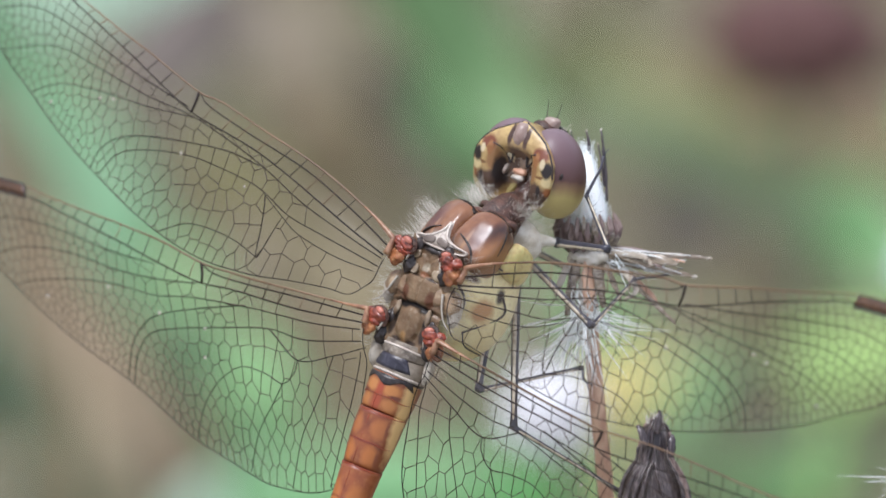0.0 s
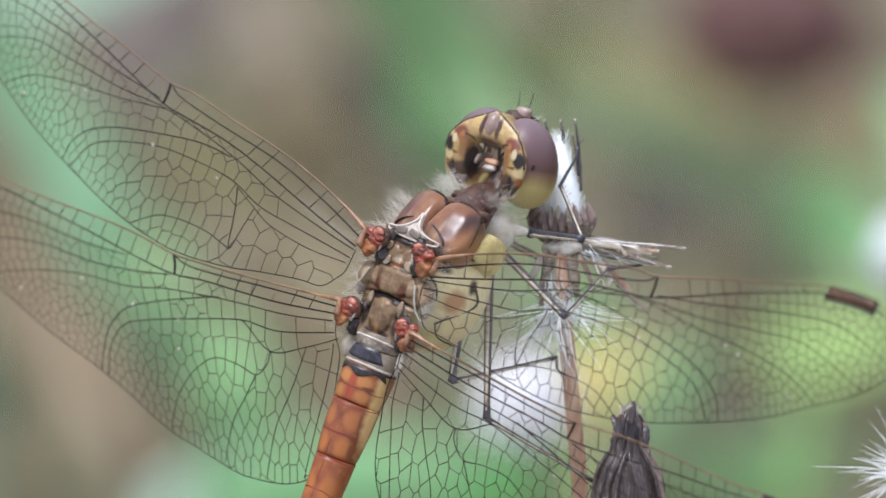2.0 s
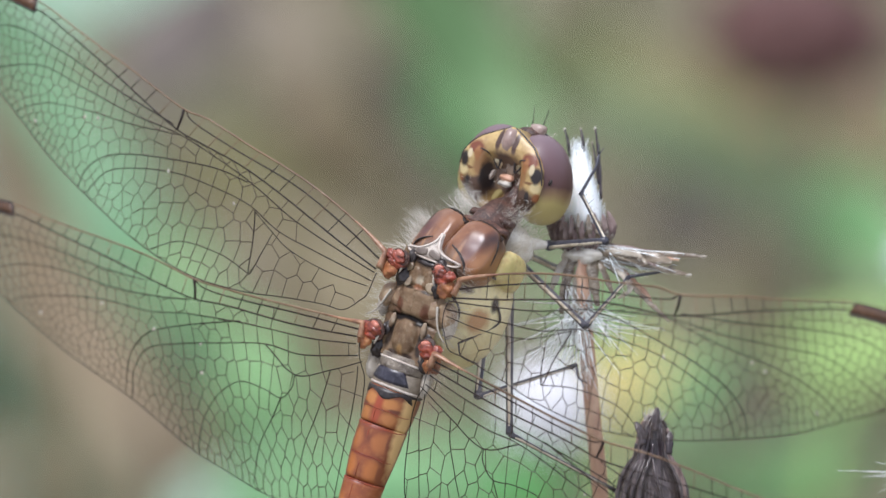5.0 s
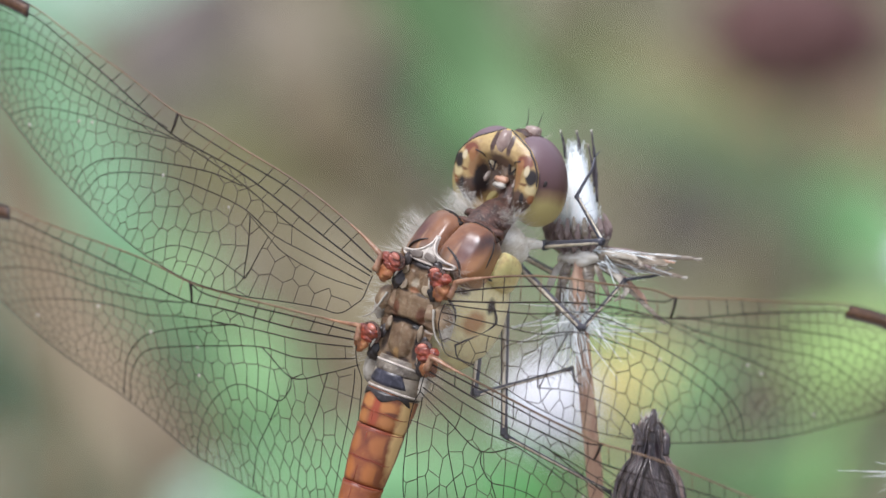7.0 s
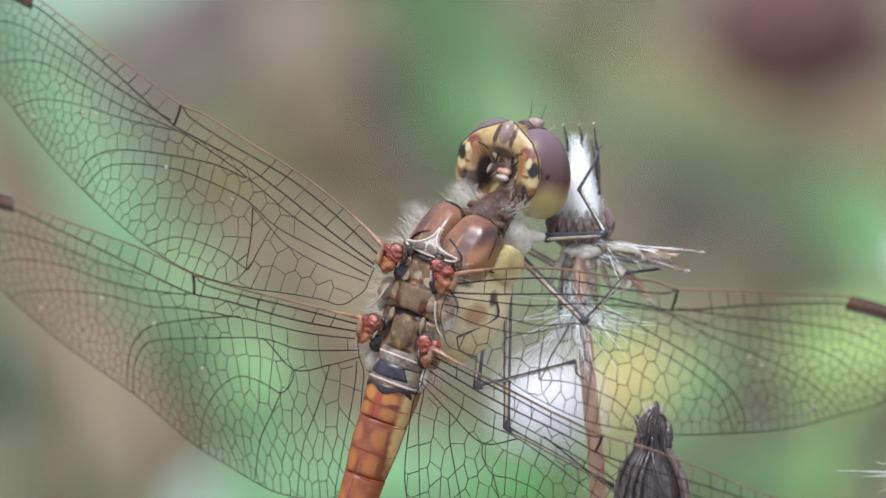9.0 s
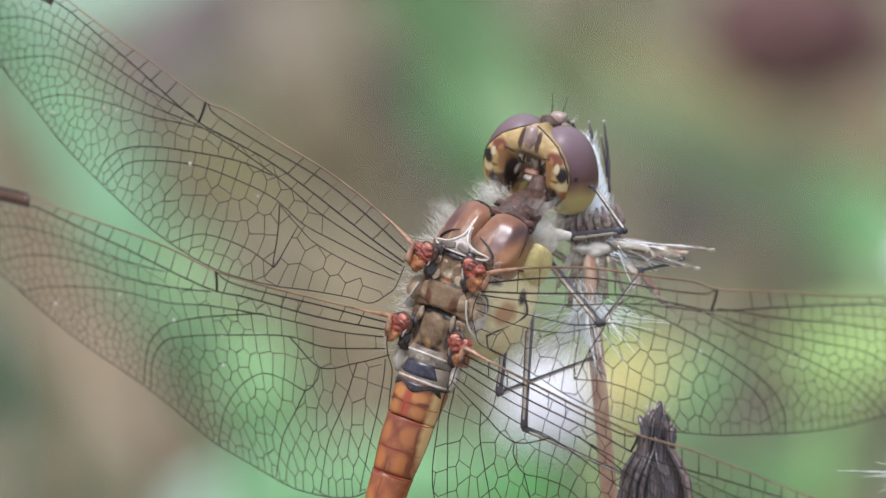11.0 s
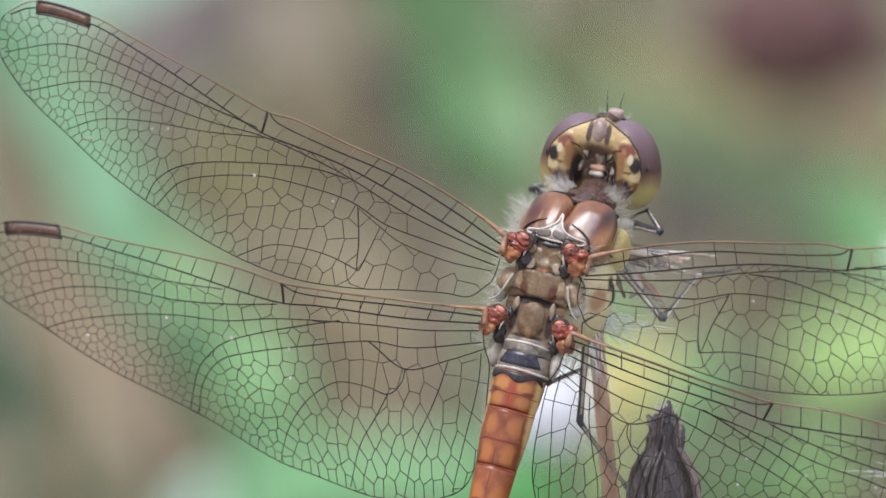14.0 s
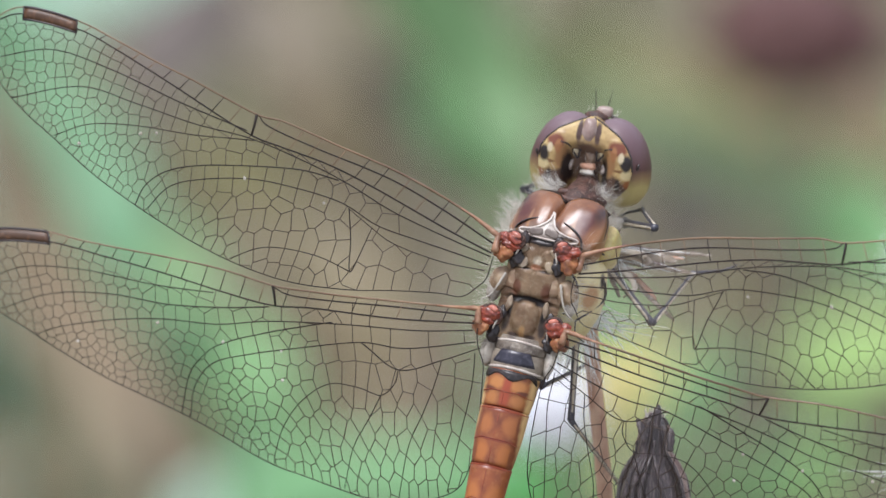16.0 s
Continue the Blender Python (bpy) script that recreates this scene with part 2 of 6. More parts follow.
M["abdomen"] = patterned("abdomen_ring", (srgb(150, 84, 44), srgb(116, 58, 32), srgb(166, 108, 62)), (
    (0.55, -7.62, -0.1, 0.46, (1.1, 0.75, 2.2), srgb(176, 116, 60)), (0.7, -8.45, -0.2, 0.45, (0.9, 0.85, 1.8), srgb(168, 108, 56)), (0.0, -8.0, 0.0, 0.5, (0.5, 1.8, 2), srgb(150, 66, 36)), (0.9, -7.95, -0.4, 0.3, (1.4, 0.35, 1.8), srgb(104, 54, 32)),
    (0.0, -8.95, 0.0, 0.6, (2.0, 0.26, 2.4), srgb(124, 58, 34)), (0.66, -9.8, -0.1, 0.5, (0.8, 1.0, 2), srgb(162, 98, 50)), (0.0, -10.57, 0.0, 0.6, (2.0, 0.14, 2.4), srgb(126, 56, 32)), (1.0, -9.7, -0.6, 0.3, (0.35, 1.8, 1.6), srgb(120, 66, 38)),
    (0.62, -11.3, 0.0, 0.5, (0.8, 1.1, 2), srgb(170, 102, 48)), (0.0, -11.95, 0.1, 0.6, (2.0, 0.2, 2.4), srgb(126, 58, 34)), (0.95, -11.4, -0.4, 0.3, (0.4, 1.8, 1.6), srgb(124, 68, 38)), (1.2, -9.0, -1.0, 0.6, (0.5, 4.0, 0.8), srgb(214, 178, 120)),
    (0.6, -13.6, 0.1, 0.5, (0.8, 1.4, 2), srgb(170, 102, 48)), (0.0, -15.4, 0.1, 0.6, (1.8, 0.3, 2), RUST)), edge=0.35)
M["saddle"] = surface("second_ring", srgb(158, 148, 132), srgb(124, 112, 98), 1.0, 0.4, 0.2, srgb(120, 106, 92), 4)
M["grey_window"] = surface("grey_window", srgb(128, 116, 106), srgb(104, 92, 84), 1.2, 0.35, 0.2, srgb(150, 140, 130), 4)
M["pale_brown"] = surface("pale_brown_skin", srgb(160, 138, 116), srgb(118, 96, 80), 2.0, 0.5, 0.4, srgb(188, 170, 148), 4)
M["cap"] = surface("pinkish_red_cap", srgb(190, 120, 100), srgb(166, 92, 74), 1.0, 0.35, 0.05, srgb(200, 140, 120), 3, coat=0.3)
M["fork"] = surface("cream_fork_plate", srgb(214, 204, 192), srgb(184, 170, 158), 1.4, 0.4, 0.25, srgb(150, 132, 120), 4, coat=0.2)
M["red_chitin"] = patterned("red_brown_chitin", (srgb(138, 92, 60), srgb(114, 72, 46), srgb(146, 106, 74)), (
    (0.85, 0.1, -1.75, 0.75, (1.1, 1.0, 1.6), srgb(138, 122, 106)), (1.9, 1.45, -2.2, 0.8, (0.85, 0.9, 2.0), srgb(82, 34, 24)), (2.45, 0.5, -2.8, 0.7, (0.6, 1.5, 1.6), srgb(158, 112, 70)), (1.25, 0.75, -1.7, 0.3, (0.35, 2.2, 2), srgb(160, 120, 86)), (2.2, 1.9, -2.9, 0.5, (0.5, 1.4, 1.5), srgb(60, 36, 30)), (2.1, 0.2, -2.6, 0.3, (0.5, 2.0, 1.8), srgb(96, 70, 52))), 0.5, 0.3, 0.08, 0.55)
M["red_chitin"].node_tree.nodes["Principled BSDF"].inputs["Coat Weight"].default_value = 0.45
M["red_chitin"].node_tree.nodes["Principled BSDF"].inputs["Coat Roughness"].default_value = 0.24
M["membrane"] = membrane_material()
M["eye"] = eye_material()


def foliage(name, c1, c2):
    return surface(name, c1, c2, 0.08, 0.5, 0.3, None, 8)


G = dict(
    sage=foliage("sage_green_leaf", srgb(132, 148, 110), srgb(118, 134, 96)),
    mint=foliage("mint_green_leaf", srgb(112, 156, 114), srgb(98, 142, 100)),
    green=foliage("grass_green_leaf", srgb(128, 172, 114), srgb(110, 154, 98)),
    fern=foliage("fern_green_leaf", srgb(116, 150, 98), srgb(102, 136, 86)),
    deep=foliage("deep_green_leaf", srgb(70, 98, 60), srgb(58, 84, 50)),
    olive=foliage("olive_leaf", srgb(120, 126, 84), srgb(104, 108, 72)),
    pale=foliage("pale_leaf", srgb(186, 214, 190), srgb(170, 200, 174)),
    tan=foliage("withered_tan_leaf", srgb(158, 142, 114), srgb(142, 124, 98)),
    brown=foliage("withered_brown_leaf", srgb(110, 98, 74), srgb(97, 85, 63)),
    straw=foliage("straw_yellow_leaf", srgb(152, 148, 98), srgb(138, 132, 88)),
    hay=foliage("hay_coloured_leaf", srgb(176, 162, 132), srgb(160, 146, 116)),
    mauve=foliage("withered_mauve_leaf", srgb(116, 106, 98), srgb(101, 92, 85)),
    maroon=foliage("maroon_flower", srgb(114, 80, 74), srgb(96, 64, 62)),
    yellow=foliage("yellow_flower", srgb(224, 210, 136), srgb(208, 196, 122)),
    vivid=foliage("vivid_green_leaf", srgb(108, 184, 100), srgb(92, 168, 86)),
    lime=foliage("lime_leaf", srgb(186, 220, 136), srgb(170, 206, 122)),
    spring=foliage("light_green_leaf", srgb(140, 191, 132), srgb(124, 175, 118)),
    litter=surface("dry_grass_litter", srgb(142, 141, 110), srgb(120, 122, 92), 0.05, 0.7, 0.3, srgb(124, 132, 92), 3),
    white=foliage("white_fluff", srgb(246, 246, 248), srgb(236, 238, 244)),
    soil=surface("meadow_litter", srgb(120, 112, 92), srgb(98, 94, 74), 0.02, 0.9, 0.5, srgb(138, 128, 106), 6),
)


# ---- mesh tools; all sizes here are in millimetres ----
def mm_pose(x, y, z, rx=0, ry=0, rz=0):
    return pose(x * MM, y * MM, z * MM, rx, ry, rz)


def part(name, bm, material, parent=None, label="", smooth=True):
    """Links a bmesh, drawn in millimetres, as one mesh object under a thing or a part."""
    me = bpy.data.meshes.new(name)
    bmesh.ops.scale(bm, vec=(MM, MM, MM), verts=bm.verts)
    if smooth:
        for f in bm.faces:
            f.smooth = True
    bm.to_mesh(me)
    bm.free()
    me.materials.append(material)
    ob = new(name, me)
    ob.parent = parent
    return tagged(ob, label) if label else ob


def spline(pts, per=6):
    """A smooth line through the points."""
    p = [Vector(q) for q in pts]
    p = [p[0] * 2 - p[1], *p, p[-1] * 2 - p[-2]]
    out = []
    for i in range(1, len(p) - 2):
        a, b, c, d = p[i - 1 : i + 3]
        for k in range(per):
            t = k / per
            out.append(0.5 * (2 * b + (c - a) * t + (2 * a - 5 * b + 4 * c - d) * t * t + (3 * b - a - 3 * c + d) * t**3))
    return out + [p[-2]]


def tube(bm, pts, radii, sides=6, flat=1.0, wobble=0.0):
    """A tapered tube along a line; flat squeezes it across, wobble roughens it."""
    pts = [Vector(p) for p in pts]
    n = len(pts)
    ref = Vector((0.31, 0.17, 0.93))
    rings = []
    for i, p in enumerate(pts):
        d = (pts[min(i + 1, n - 1)] - pts[max(i - 1, 0)]).normalized()
        x = ref - d * ref.dot(d)
        if x.length < 1e-4:
            x = Vector((1, 0, 0)) - d * d.x
        x.normalize()
        ref = x
        y = d.cross(x)
        r = radii[0] + (radii[-1] - radii[0]) * i / max(n - 1, 1) if len(radii) == 2 else radii[i]
        rings.append([bm.verts.new(p + (x * math.cos(a) + y * math.sin(a) * flat) * r * (1 + wobble * random.uniform(-1, 1)))
                      for a in (2 * math.pi * k / sides for k in range(sides))])
    for a, b in zip(rings, rings[1:]):
        for k in range(sides):
            bm.faces.new((a[k], a[(k + 1) % sides], b[(k + 1) % sides], b[k]))
    if sides > 2:
        bm.faces.new(rings[0][::-1])
        bm.faces.new(rings[-1])


def blob(bm, centre, radii, turn=(0, 0, 0), rough=0.0, seed=0.0, seg=20):
    """An ellipsoid with an uneven skin."""
    m = Matrix.LocRotScale(centre, Euler([radians(a) for a in turn]), None)
    made = bmesh.ops.create_uvsphere(bm, u_segments=seg, v_segments=max(8, seg * 2 // 3), radius=1.0)["verts"]
    for v in made:
        d = v.co.copy()
        k = 1 + rough * noise.noise(d * 1.7 + Vector((seed, seed * 0.7, 0)))
        v.co = m @ Vector((d.x * radii[0] * k, d.y * radii[1] * k, d.z * radii[2] * k))


def one_blob(name, centre, radii, material, parent, label="", turn=(0, 0, 0), rough=0.06, seg=20, seed=None):
    bm = bmesh.new()
    blob(bm, centre, radii, turn, rough, centre[0] * 3.1 + centre[1] if seed is None else seed, seg)
    return part(name, bm, material, parent, label)


def pillow(name, centre, radii, material, parent, label="", turn=(0, 0, 0), square=0.75, rough=0.05, seg=28):
    """A swollen plate: an ellipsoid with squared flanks."""
    bm = bmesh.new()
    blob(bm, (0, 0, 0), (1, 1, 1), seg=seg)
    m = Matrix.LocRotScale(centre, Euler([radians(a) for a in turn]), None)
    for v in bm.verts:
        c = v.co
        w = 1 + rough * noise.noise(c * 2.1 + Vector(centre))
        v.co = m @ Vector([math.copysign(abs(q) ** square, q) * r * w for q, r in zip(c, radii)])
    return part(name, bm, material, parent, label)


def hairs(name, roots, length, material, parent, label="", radius=0.02, droop=0.3, kind="stuff"):
    """Fine tapered hairs from (root, way) pairs, one mesh."""
    verts, faces = [], []
    for p, d in roots:
        p, d = Vector(p), Vector(d).normalized()
        d = (d + Vector((random.gauss(0, 0.25), random.gauss(0, 0.25), random.gauss(0, 0.25)))).normalized()
        l = length * random.uniform(0.5, 1.15)
        side = d.orthogonal().normalized()
        other = d.cross(side)
        bend = Vector((random.gauss(0, droop), random.gauss(0, droop), random.gauss(0, droop))) * l * 0.4
        for j, (f, r) in enumerate(((0, 1), (0.55, 0.7), (1, 0.12))):
            q = p + d * l * f + bend * f * f
            for a in range(3):
                verts.append((q + (side * math.cos(a * 2.094) + other * math.sin(a * 2.094)) * radius * r) * MM)
        o = len(verts) - 9
        for j in (0, 3):
            for a in range(3):
                faces.append((o + j + a, o + j + (a + 1) % 3, o + j + 3 + (a + 1) % 3, o + j + 3 + a))
    me = bpy.data.meshes.new(name)
    me.from_pydata(verts, [], faces)
    me.materials.append(material)
    ob = new(name, me)
    ob.parent = parent
    return tagged(ob, label, kind=kind)


def leaf_mesh(pts, width, fold=0.08, tip=0.1, thick=0.15):
    """A leaf blade along a line: two halves folded at the midrib, with thickness."""
    line = spline(pts, 8)
    n = len(line)
    bm = bmesh.new()
    rows = []
    for i, p in enumerate(line):
        d = (line[min(i + 1, n - 1)] - line[max(i - 1, 0)]).normalized()
        side = d.cross(Vector((0, 0, 1)))
        side = side.normalized() if side.length > 1e-3 else Vector((1, 0, 0))
        up = side.cross(d)
        f = i / (n - 1)
        w = 0.5 * width * (tip + (1 - tip) * math.sin(math.pi * min(0.98, 0.12 + 0.86 * f)) ** 0.6)
        rows.append([bm.verts.new(p + side * w * s + up * (abs(s) * w * fold - t * thick)) for s, t in
                     ((-1, 0), (-0.5, 0), (0, 0), (0.5, 0), (1, 0), (1, 1), (0, 1), (-1, 1))])
    for a, b in zip(rows, rows[1:]):
        for k in range(8):
            bm.faces.new((a[k], a[(k + 1) % 8], b[(k + 1) % 8], b[k]))
    bm.faces.new(rows[0][::-1])
    bm.faces.new(rows[-1])
    return bm


# ---- the meadow floor ----
def ground():
    bm = bmesh.new()
    n = 64
    rows = []
    for j in range(n + 1):
        row = []
        for i in range(n + 1):
            x, y = (2 * (i / n) - 1), (2 * (j / n) - 1)
            x, y = math.copysign(abs(x) ** 4, x) * 4e6, math.copysign(abs(y) ** 4, y) * 4e6
            near = math.exp(-(x * x + y * y) / 4e6)
            row.append(bm.verts.new((x, y, 14 * near * noise.noise(Vector((x, y, 0)) * 0.004) - 4)))
        rows.append(row)
    for a, b in zip(rows, rows[1:]):
        for i in range(n):
            bm.faces.new((a[i], a[i + 1], b[i + 1], b[i]))
    tagged(part("ground", bm, G["soil"]), "brown meadow soil under dry plant litter", "ground", kind="structure")


ground()


def short_grass():
    """Low dry grass and litter that covers the meadow floor."""
    rng = random.Random(31)
    verts, faces = [], []
    for _ in range(14000):
        r, a = min(6000.0, 900 * abs(rng.gauss(0, 1)) + 500 * rng.random()), rng.uniform(0, 2 * math.pi)
        x, y = r * math.cos(a), r * math.sin(a) + 500
        h, w, b = rng.uniform(14, 60), rng.uniform(1.2, 3.0), rng.uniform(0, 2 * math.pi)
        lean = Vector((rng.gauss(0, 0.6), rng.gauss(0, 0.6), 0)) * h
        side = Vector((math.cos(b), math.sin(b), 0)) * w
        o = len(verts)
        for f, k in ((0, 1.0), (0.55, 0.8), (1, 0.08)):
            p = Vector((x, y, -6 + h * f)) + lean * f * f
            verts += [(p - side * k) * MM, (p + Vector((0, 0, 0.4 * w))) * MM, (p + side * k) * MM]
        for q in (0, 3):
            for k in (0, 1):
                faces.append((o + q + k, o + q + k + 1, o + q + k + 4, o + q + k + 3))
    me = bpy.data.meshes.new("short_grass")
    me.from_pydata(verts, [], faces)
    me.materials.append(G["litter"])
    tagged(new("short_grass", me), "low dry grass and litter on the meadow floor", "grass", kind="stuff")


short_grass()

DOWN = Vector((0, -0.8192, -0.5736))


def height(p):
    return 420 + 0.8192 * p[1] + 0.5736 * p[2]


def to_ground(p, lean=(0, 0, 0), steps=5):
    """A line from p down to the soil, slightly curved."""
    h = height(p) + 6
    return [Vector(p) + DOWN * h * (k / steps) + Vector(lean) * math.sin(math.pi * k / steps) for k in range(steps + 1)]


# ---- blades and leaves of the meadow behind the perch: material, depth, width, line ----
BLADES = (
    ("pale", -560, 9, ((-51, 22), (-38, 26), (-23, 30))),
    ("mint", -480, 8, ((-50, 32), (-40, 19), (-33, 9), (-29, 0), (-23, -9), (-19, -16), (-16, -24))),
    ("tan", -600, 8, ((-51, 15), (-44, 1), (-37, -12), (-27, -26))),
    ("tan", -610, 8, ((-41, -4), (-32, -14), (-25, -25))),
    ("deep", -620, 8, ((-55, -7), (-47, -14), (-43, -20))),
    ("fern", -440, 7, ((-26, 1), (-20.5, -6))),
    ("green", -440, 7, ((-20, -6.6), (-16, -12), (-12.5, -19))),
    ("tan", -640, 8, ((-51, -19), (-43, -24), (-35, -28))),
    ("mauve", -520, 10, ((-30, 16), (-25, 21), (-19, 26))),
    ("brown", -560, 8, ((-17, 27), (-15, 19), (-13, 11))),
    ("tan", -520, 7, ((-14, 15), (-10, 10), (-6, 5))),
    ("fern", -450, 9, ((-8.5, 33), (-2, 24), (4, 15), (8.5, 8))),
    ("mauve", -500, 5, ((-7, 18), (-3.5, 13), (0, 8))),
    ("green", -470, 7, ((-1, 16), (2, 11), (6, 5))),
    ("tan", -600, 9, ((-15, -7), (-8, -11), (-1, -15))),
    ("spring", -430, 8, ((-18, -22.5), (-7, -20.8), (5, -20))),
    ("sage", -600, 9, ((0, 27), (4, 24), (8, 22))),
    ("olive", -600, 11, ((9, 21), (15, 18), (22, 15))),
    ("sage", -520, 7, ((12, 14), (22, 11), (30, 7), (39, 2), (50, -4))),
    ("straw", -580, 7, ((18, 19), (30, 14), (41, 12), (53, 10))),
    ("tan", -540, 5, ((32, 13), (40, 13), (49, 14))),
    ("mauve", -620, 9, ((21, 3), (29, 4), (37, 2))),
    ("green", -480, 8, ((36, 6), (41, 1), (47, -4))),
    ("green", -460, 6, ((45, 15), (47, 9), (48, 3))),
    ("lime", -450, 8, ((31, -10), (36, -10), (45, -8))),
    ("yellow", -450, 6.5, ((11.5, -13.2), (16, -12.1), (21, -10.6))),
    ("green", -450, 4.5, ((20, -14.5), (23.5, -12), (27, -9))),
    ("mauve", -620, 8, ((24, -17), (30, -16), (40, -15))),
    ("straw", -520, 8, ((-24, 9), (-17, 5), (-10, 1))),
    ("hay", -500, 8, ((-18, 3), (-11, -2), (-5, -7))),
    ("sage", -520, 7, ((12, -23), (20, -20), (30, -19))),
    ("green", -560, 8, ((29, -26), (35, -23), (43, -20))),
    ("pale", -480, 7, ((-25, -25.6), (-18, -23.8), (-8, -23.4))),
    ("mint", -500, 8, ((-8, -25), (2, -22), (14, -22))),
    ("vivid", -460, 6, ((3, -24), (9, -22.4), (13.5, -21.6))),
    ("green", -560, 6, ((10, -3), (16, -7), (21, -9))),
)
LABELS = dict(
    fern=("soft green grass blade in the meadow", "grass blade"),
    sage=("greyish sage-green leaf in the meadow", "leaf"),
    pale=("pale grey-green grass blade in the meadow", "grass blade"), mint=("broad mint-green grass blade in the meadow", "grass blade"),
    green=("fresh green grass blade in the meadow", "grass blade"), deep=("deep green leaf near the soil", "leaf"),
    olive=("dull olive-green leaf in the meadow", "leaf"), tan=("withered tan grass blade in the meadow", "grass blade"),
    brown=("withered brown leaf on the meadow floor", "leaf"), mauve=("withered mauve-brown leaf on the meadow floor", "leaf"),
    hay=("pale hay-coloured grass blade in the meadow", "grass blade"),
    straw=("withered straw-yellow grass blade in the meadow", "grass blade"),
    spring=("light green grass blade in the meadow", "grass blade"),
    vivid=("vivid green grass blade in the meadow", "grass blade"),
    lime=("bright lime-green leaf of a meadow herb", "leaf"), yellow=("yellowing leaf of a meadow herb", "leaf"),
)


def meadow_blade(kind, depth, width, line):
    pts = [(x, y, depth + 4 * math.sin(i * 1.3 + depth)) for i, (x, y) in enumerate(line)]
    low = min(pts, key=height)
    base = new("grass_blade" if LABELS[kind][1] == "grass blade" else "meadow_leaf")
    base.matrix_world = VIEW
    tagged(base, *LABELS[kind], group="meadow leaves")
    part("blade", leaf_mesh(pts, width), G[kind], base)
    bm = bmesh.new()
    tube(bm, to_ground(low, (random.uniform(-8, 8), 0, 0)), (0.7, 1.0), 6)
    part("stalk", bm, G[kind], base)


for row in BLADES:
    meadow_blade(*row)


def maroon_flower(centre):
    """A spent flower head: a knob of scales with a ragged tuft."""
    base = new("maroon_flower")
    base.matrix_world = VIEW
    tagged(base, "dark maroon spent flower head on a thin stalk", "flower")
    c = Vector(centre)
    bm = bmesh.new()
    for k in range(46):
        a, e = k * 2.4, (k / 46 - 0.5) * 2.6
        d = Vector((math.cos(a) * math.cos(e), math.sin(e), math.sin(a) * math.cos(e)))
        blob(bm, c + Vector((d.x * 7.6, d.y * 4.6, d.z * 5)), (3.0, 1.6, 3.0), (k * 31, k * 17, k * 11), 0.2, k, 8)
    part("flower_head", bm, G["maroon"], base)
    bm = bmesh.new()
    tube(bm, to_ground(c + Vector((0, -2, 0)), (5, 0, 0)), (0.8, 1.1), 6)
    part("stalk", bm, G["green"], base)


maroon_flower((34.3, 21, -520))


def fluffy_head(name, centre, size, count, label, stalk_lean=(2, 0, 0), radius=0.05):
    """A seed head: a small core with a ball of white bristles."""
    base = new(name)
    base.matrix_world = VIEW
    tagged(base, label, "seed head", "fluffy seed heads")
    c = Vector(centre)
    roots = []
    for k in range(count):
        y = 1 - 2 * (k + 0.5) / count
        a = k * 2.39996
        r = math.sqrt(1 - y * y)
        d = Vector((r * math.cos(a), y, r * math.sin(a)))
        roots.append((c + d * size * 0.25, d))
    one_blob("core", c, (size * 0.82,) * 3, G["white"], base, "", (0, 0, 0), 0.2, 14)
    hairs("bristles", roots, size * 0.8, G["white"], base, "", radius, 0.3)
    bm = bmesh.new()
    tube(bm, to_ground(c, stalk_lean), (0.5, 0.9), 6)
    part("stalk", bm, G["olive"], base)


fluffy_head("fluffy_seed_head", (7.6, -11.1, -220), 3.5, 1500, "round white fluffy seed head on a thin stalk", (14, 0, 0), 0.12)
fluffy_head("fluffy_seed_head", (35.3, -0.6, -220), 3.0, 1500, "round white fluffy seed head on a thin stalk", (14, 0, 0), 0.12)


# ---- the perch: a spent flower head on a dry stem ----
def frond(bm, pts, width, thick=0.06):
    """A dry strap with a curled section, drawn into bm."""
    line = spline(pts, 5)
    n = len(line)
    rows = []
    for i, p in enumerate(line):
        d = (line[min(i + 1, n - 1)] - line[max(i - 1, 0)]).normalized()
        side = d.cross(Vector((0.2, 0.1, 1))).normalized()
        up = side.cross(d)
        f = i / (n - 1)
        w = 0.5 * width * (0.25 + 0.75 * math.sin(math.pi * (0.2 + 0.75 * f))) * (1 + 0.15 * math.sin(i * 2.1))
        rows.append([bm.verts.new(p + side * w * s + up * (0.5 * w * s * s + t * thick)) for s, t in ((-1, 0), (0, 0), (1, 0), (1, 1), (0, 1), (-1, 1))])
    for a, b in zip(rows, rows[1:]):
        for k in range(6):
            bm.faces.new((a[k], a[(k + 1) % 6], b[(k + 1) % 6], b[k]))
    bm.faces.new(rows[0][::-1])
    bm.faces.new(rows[-1])


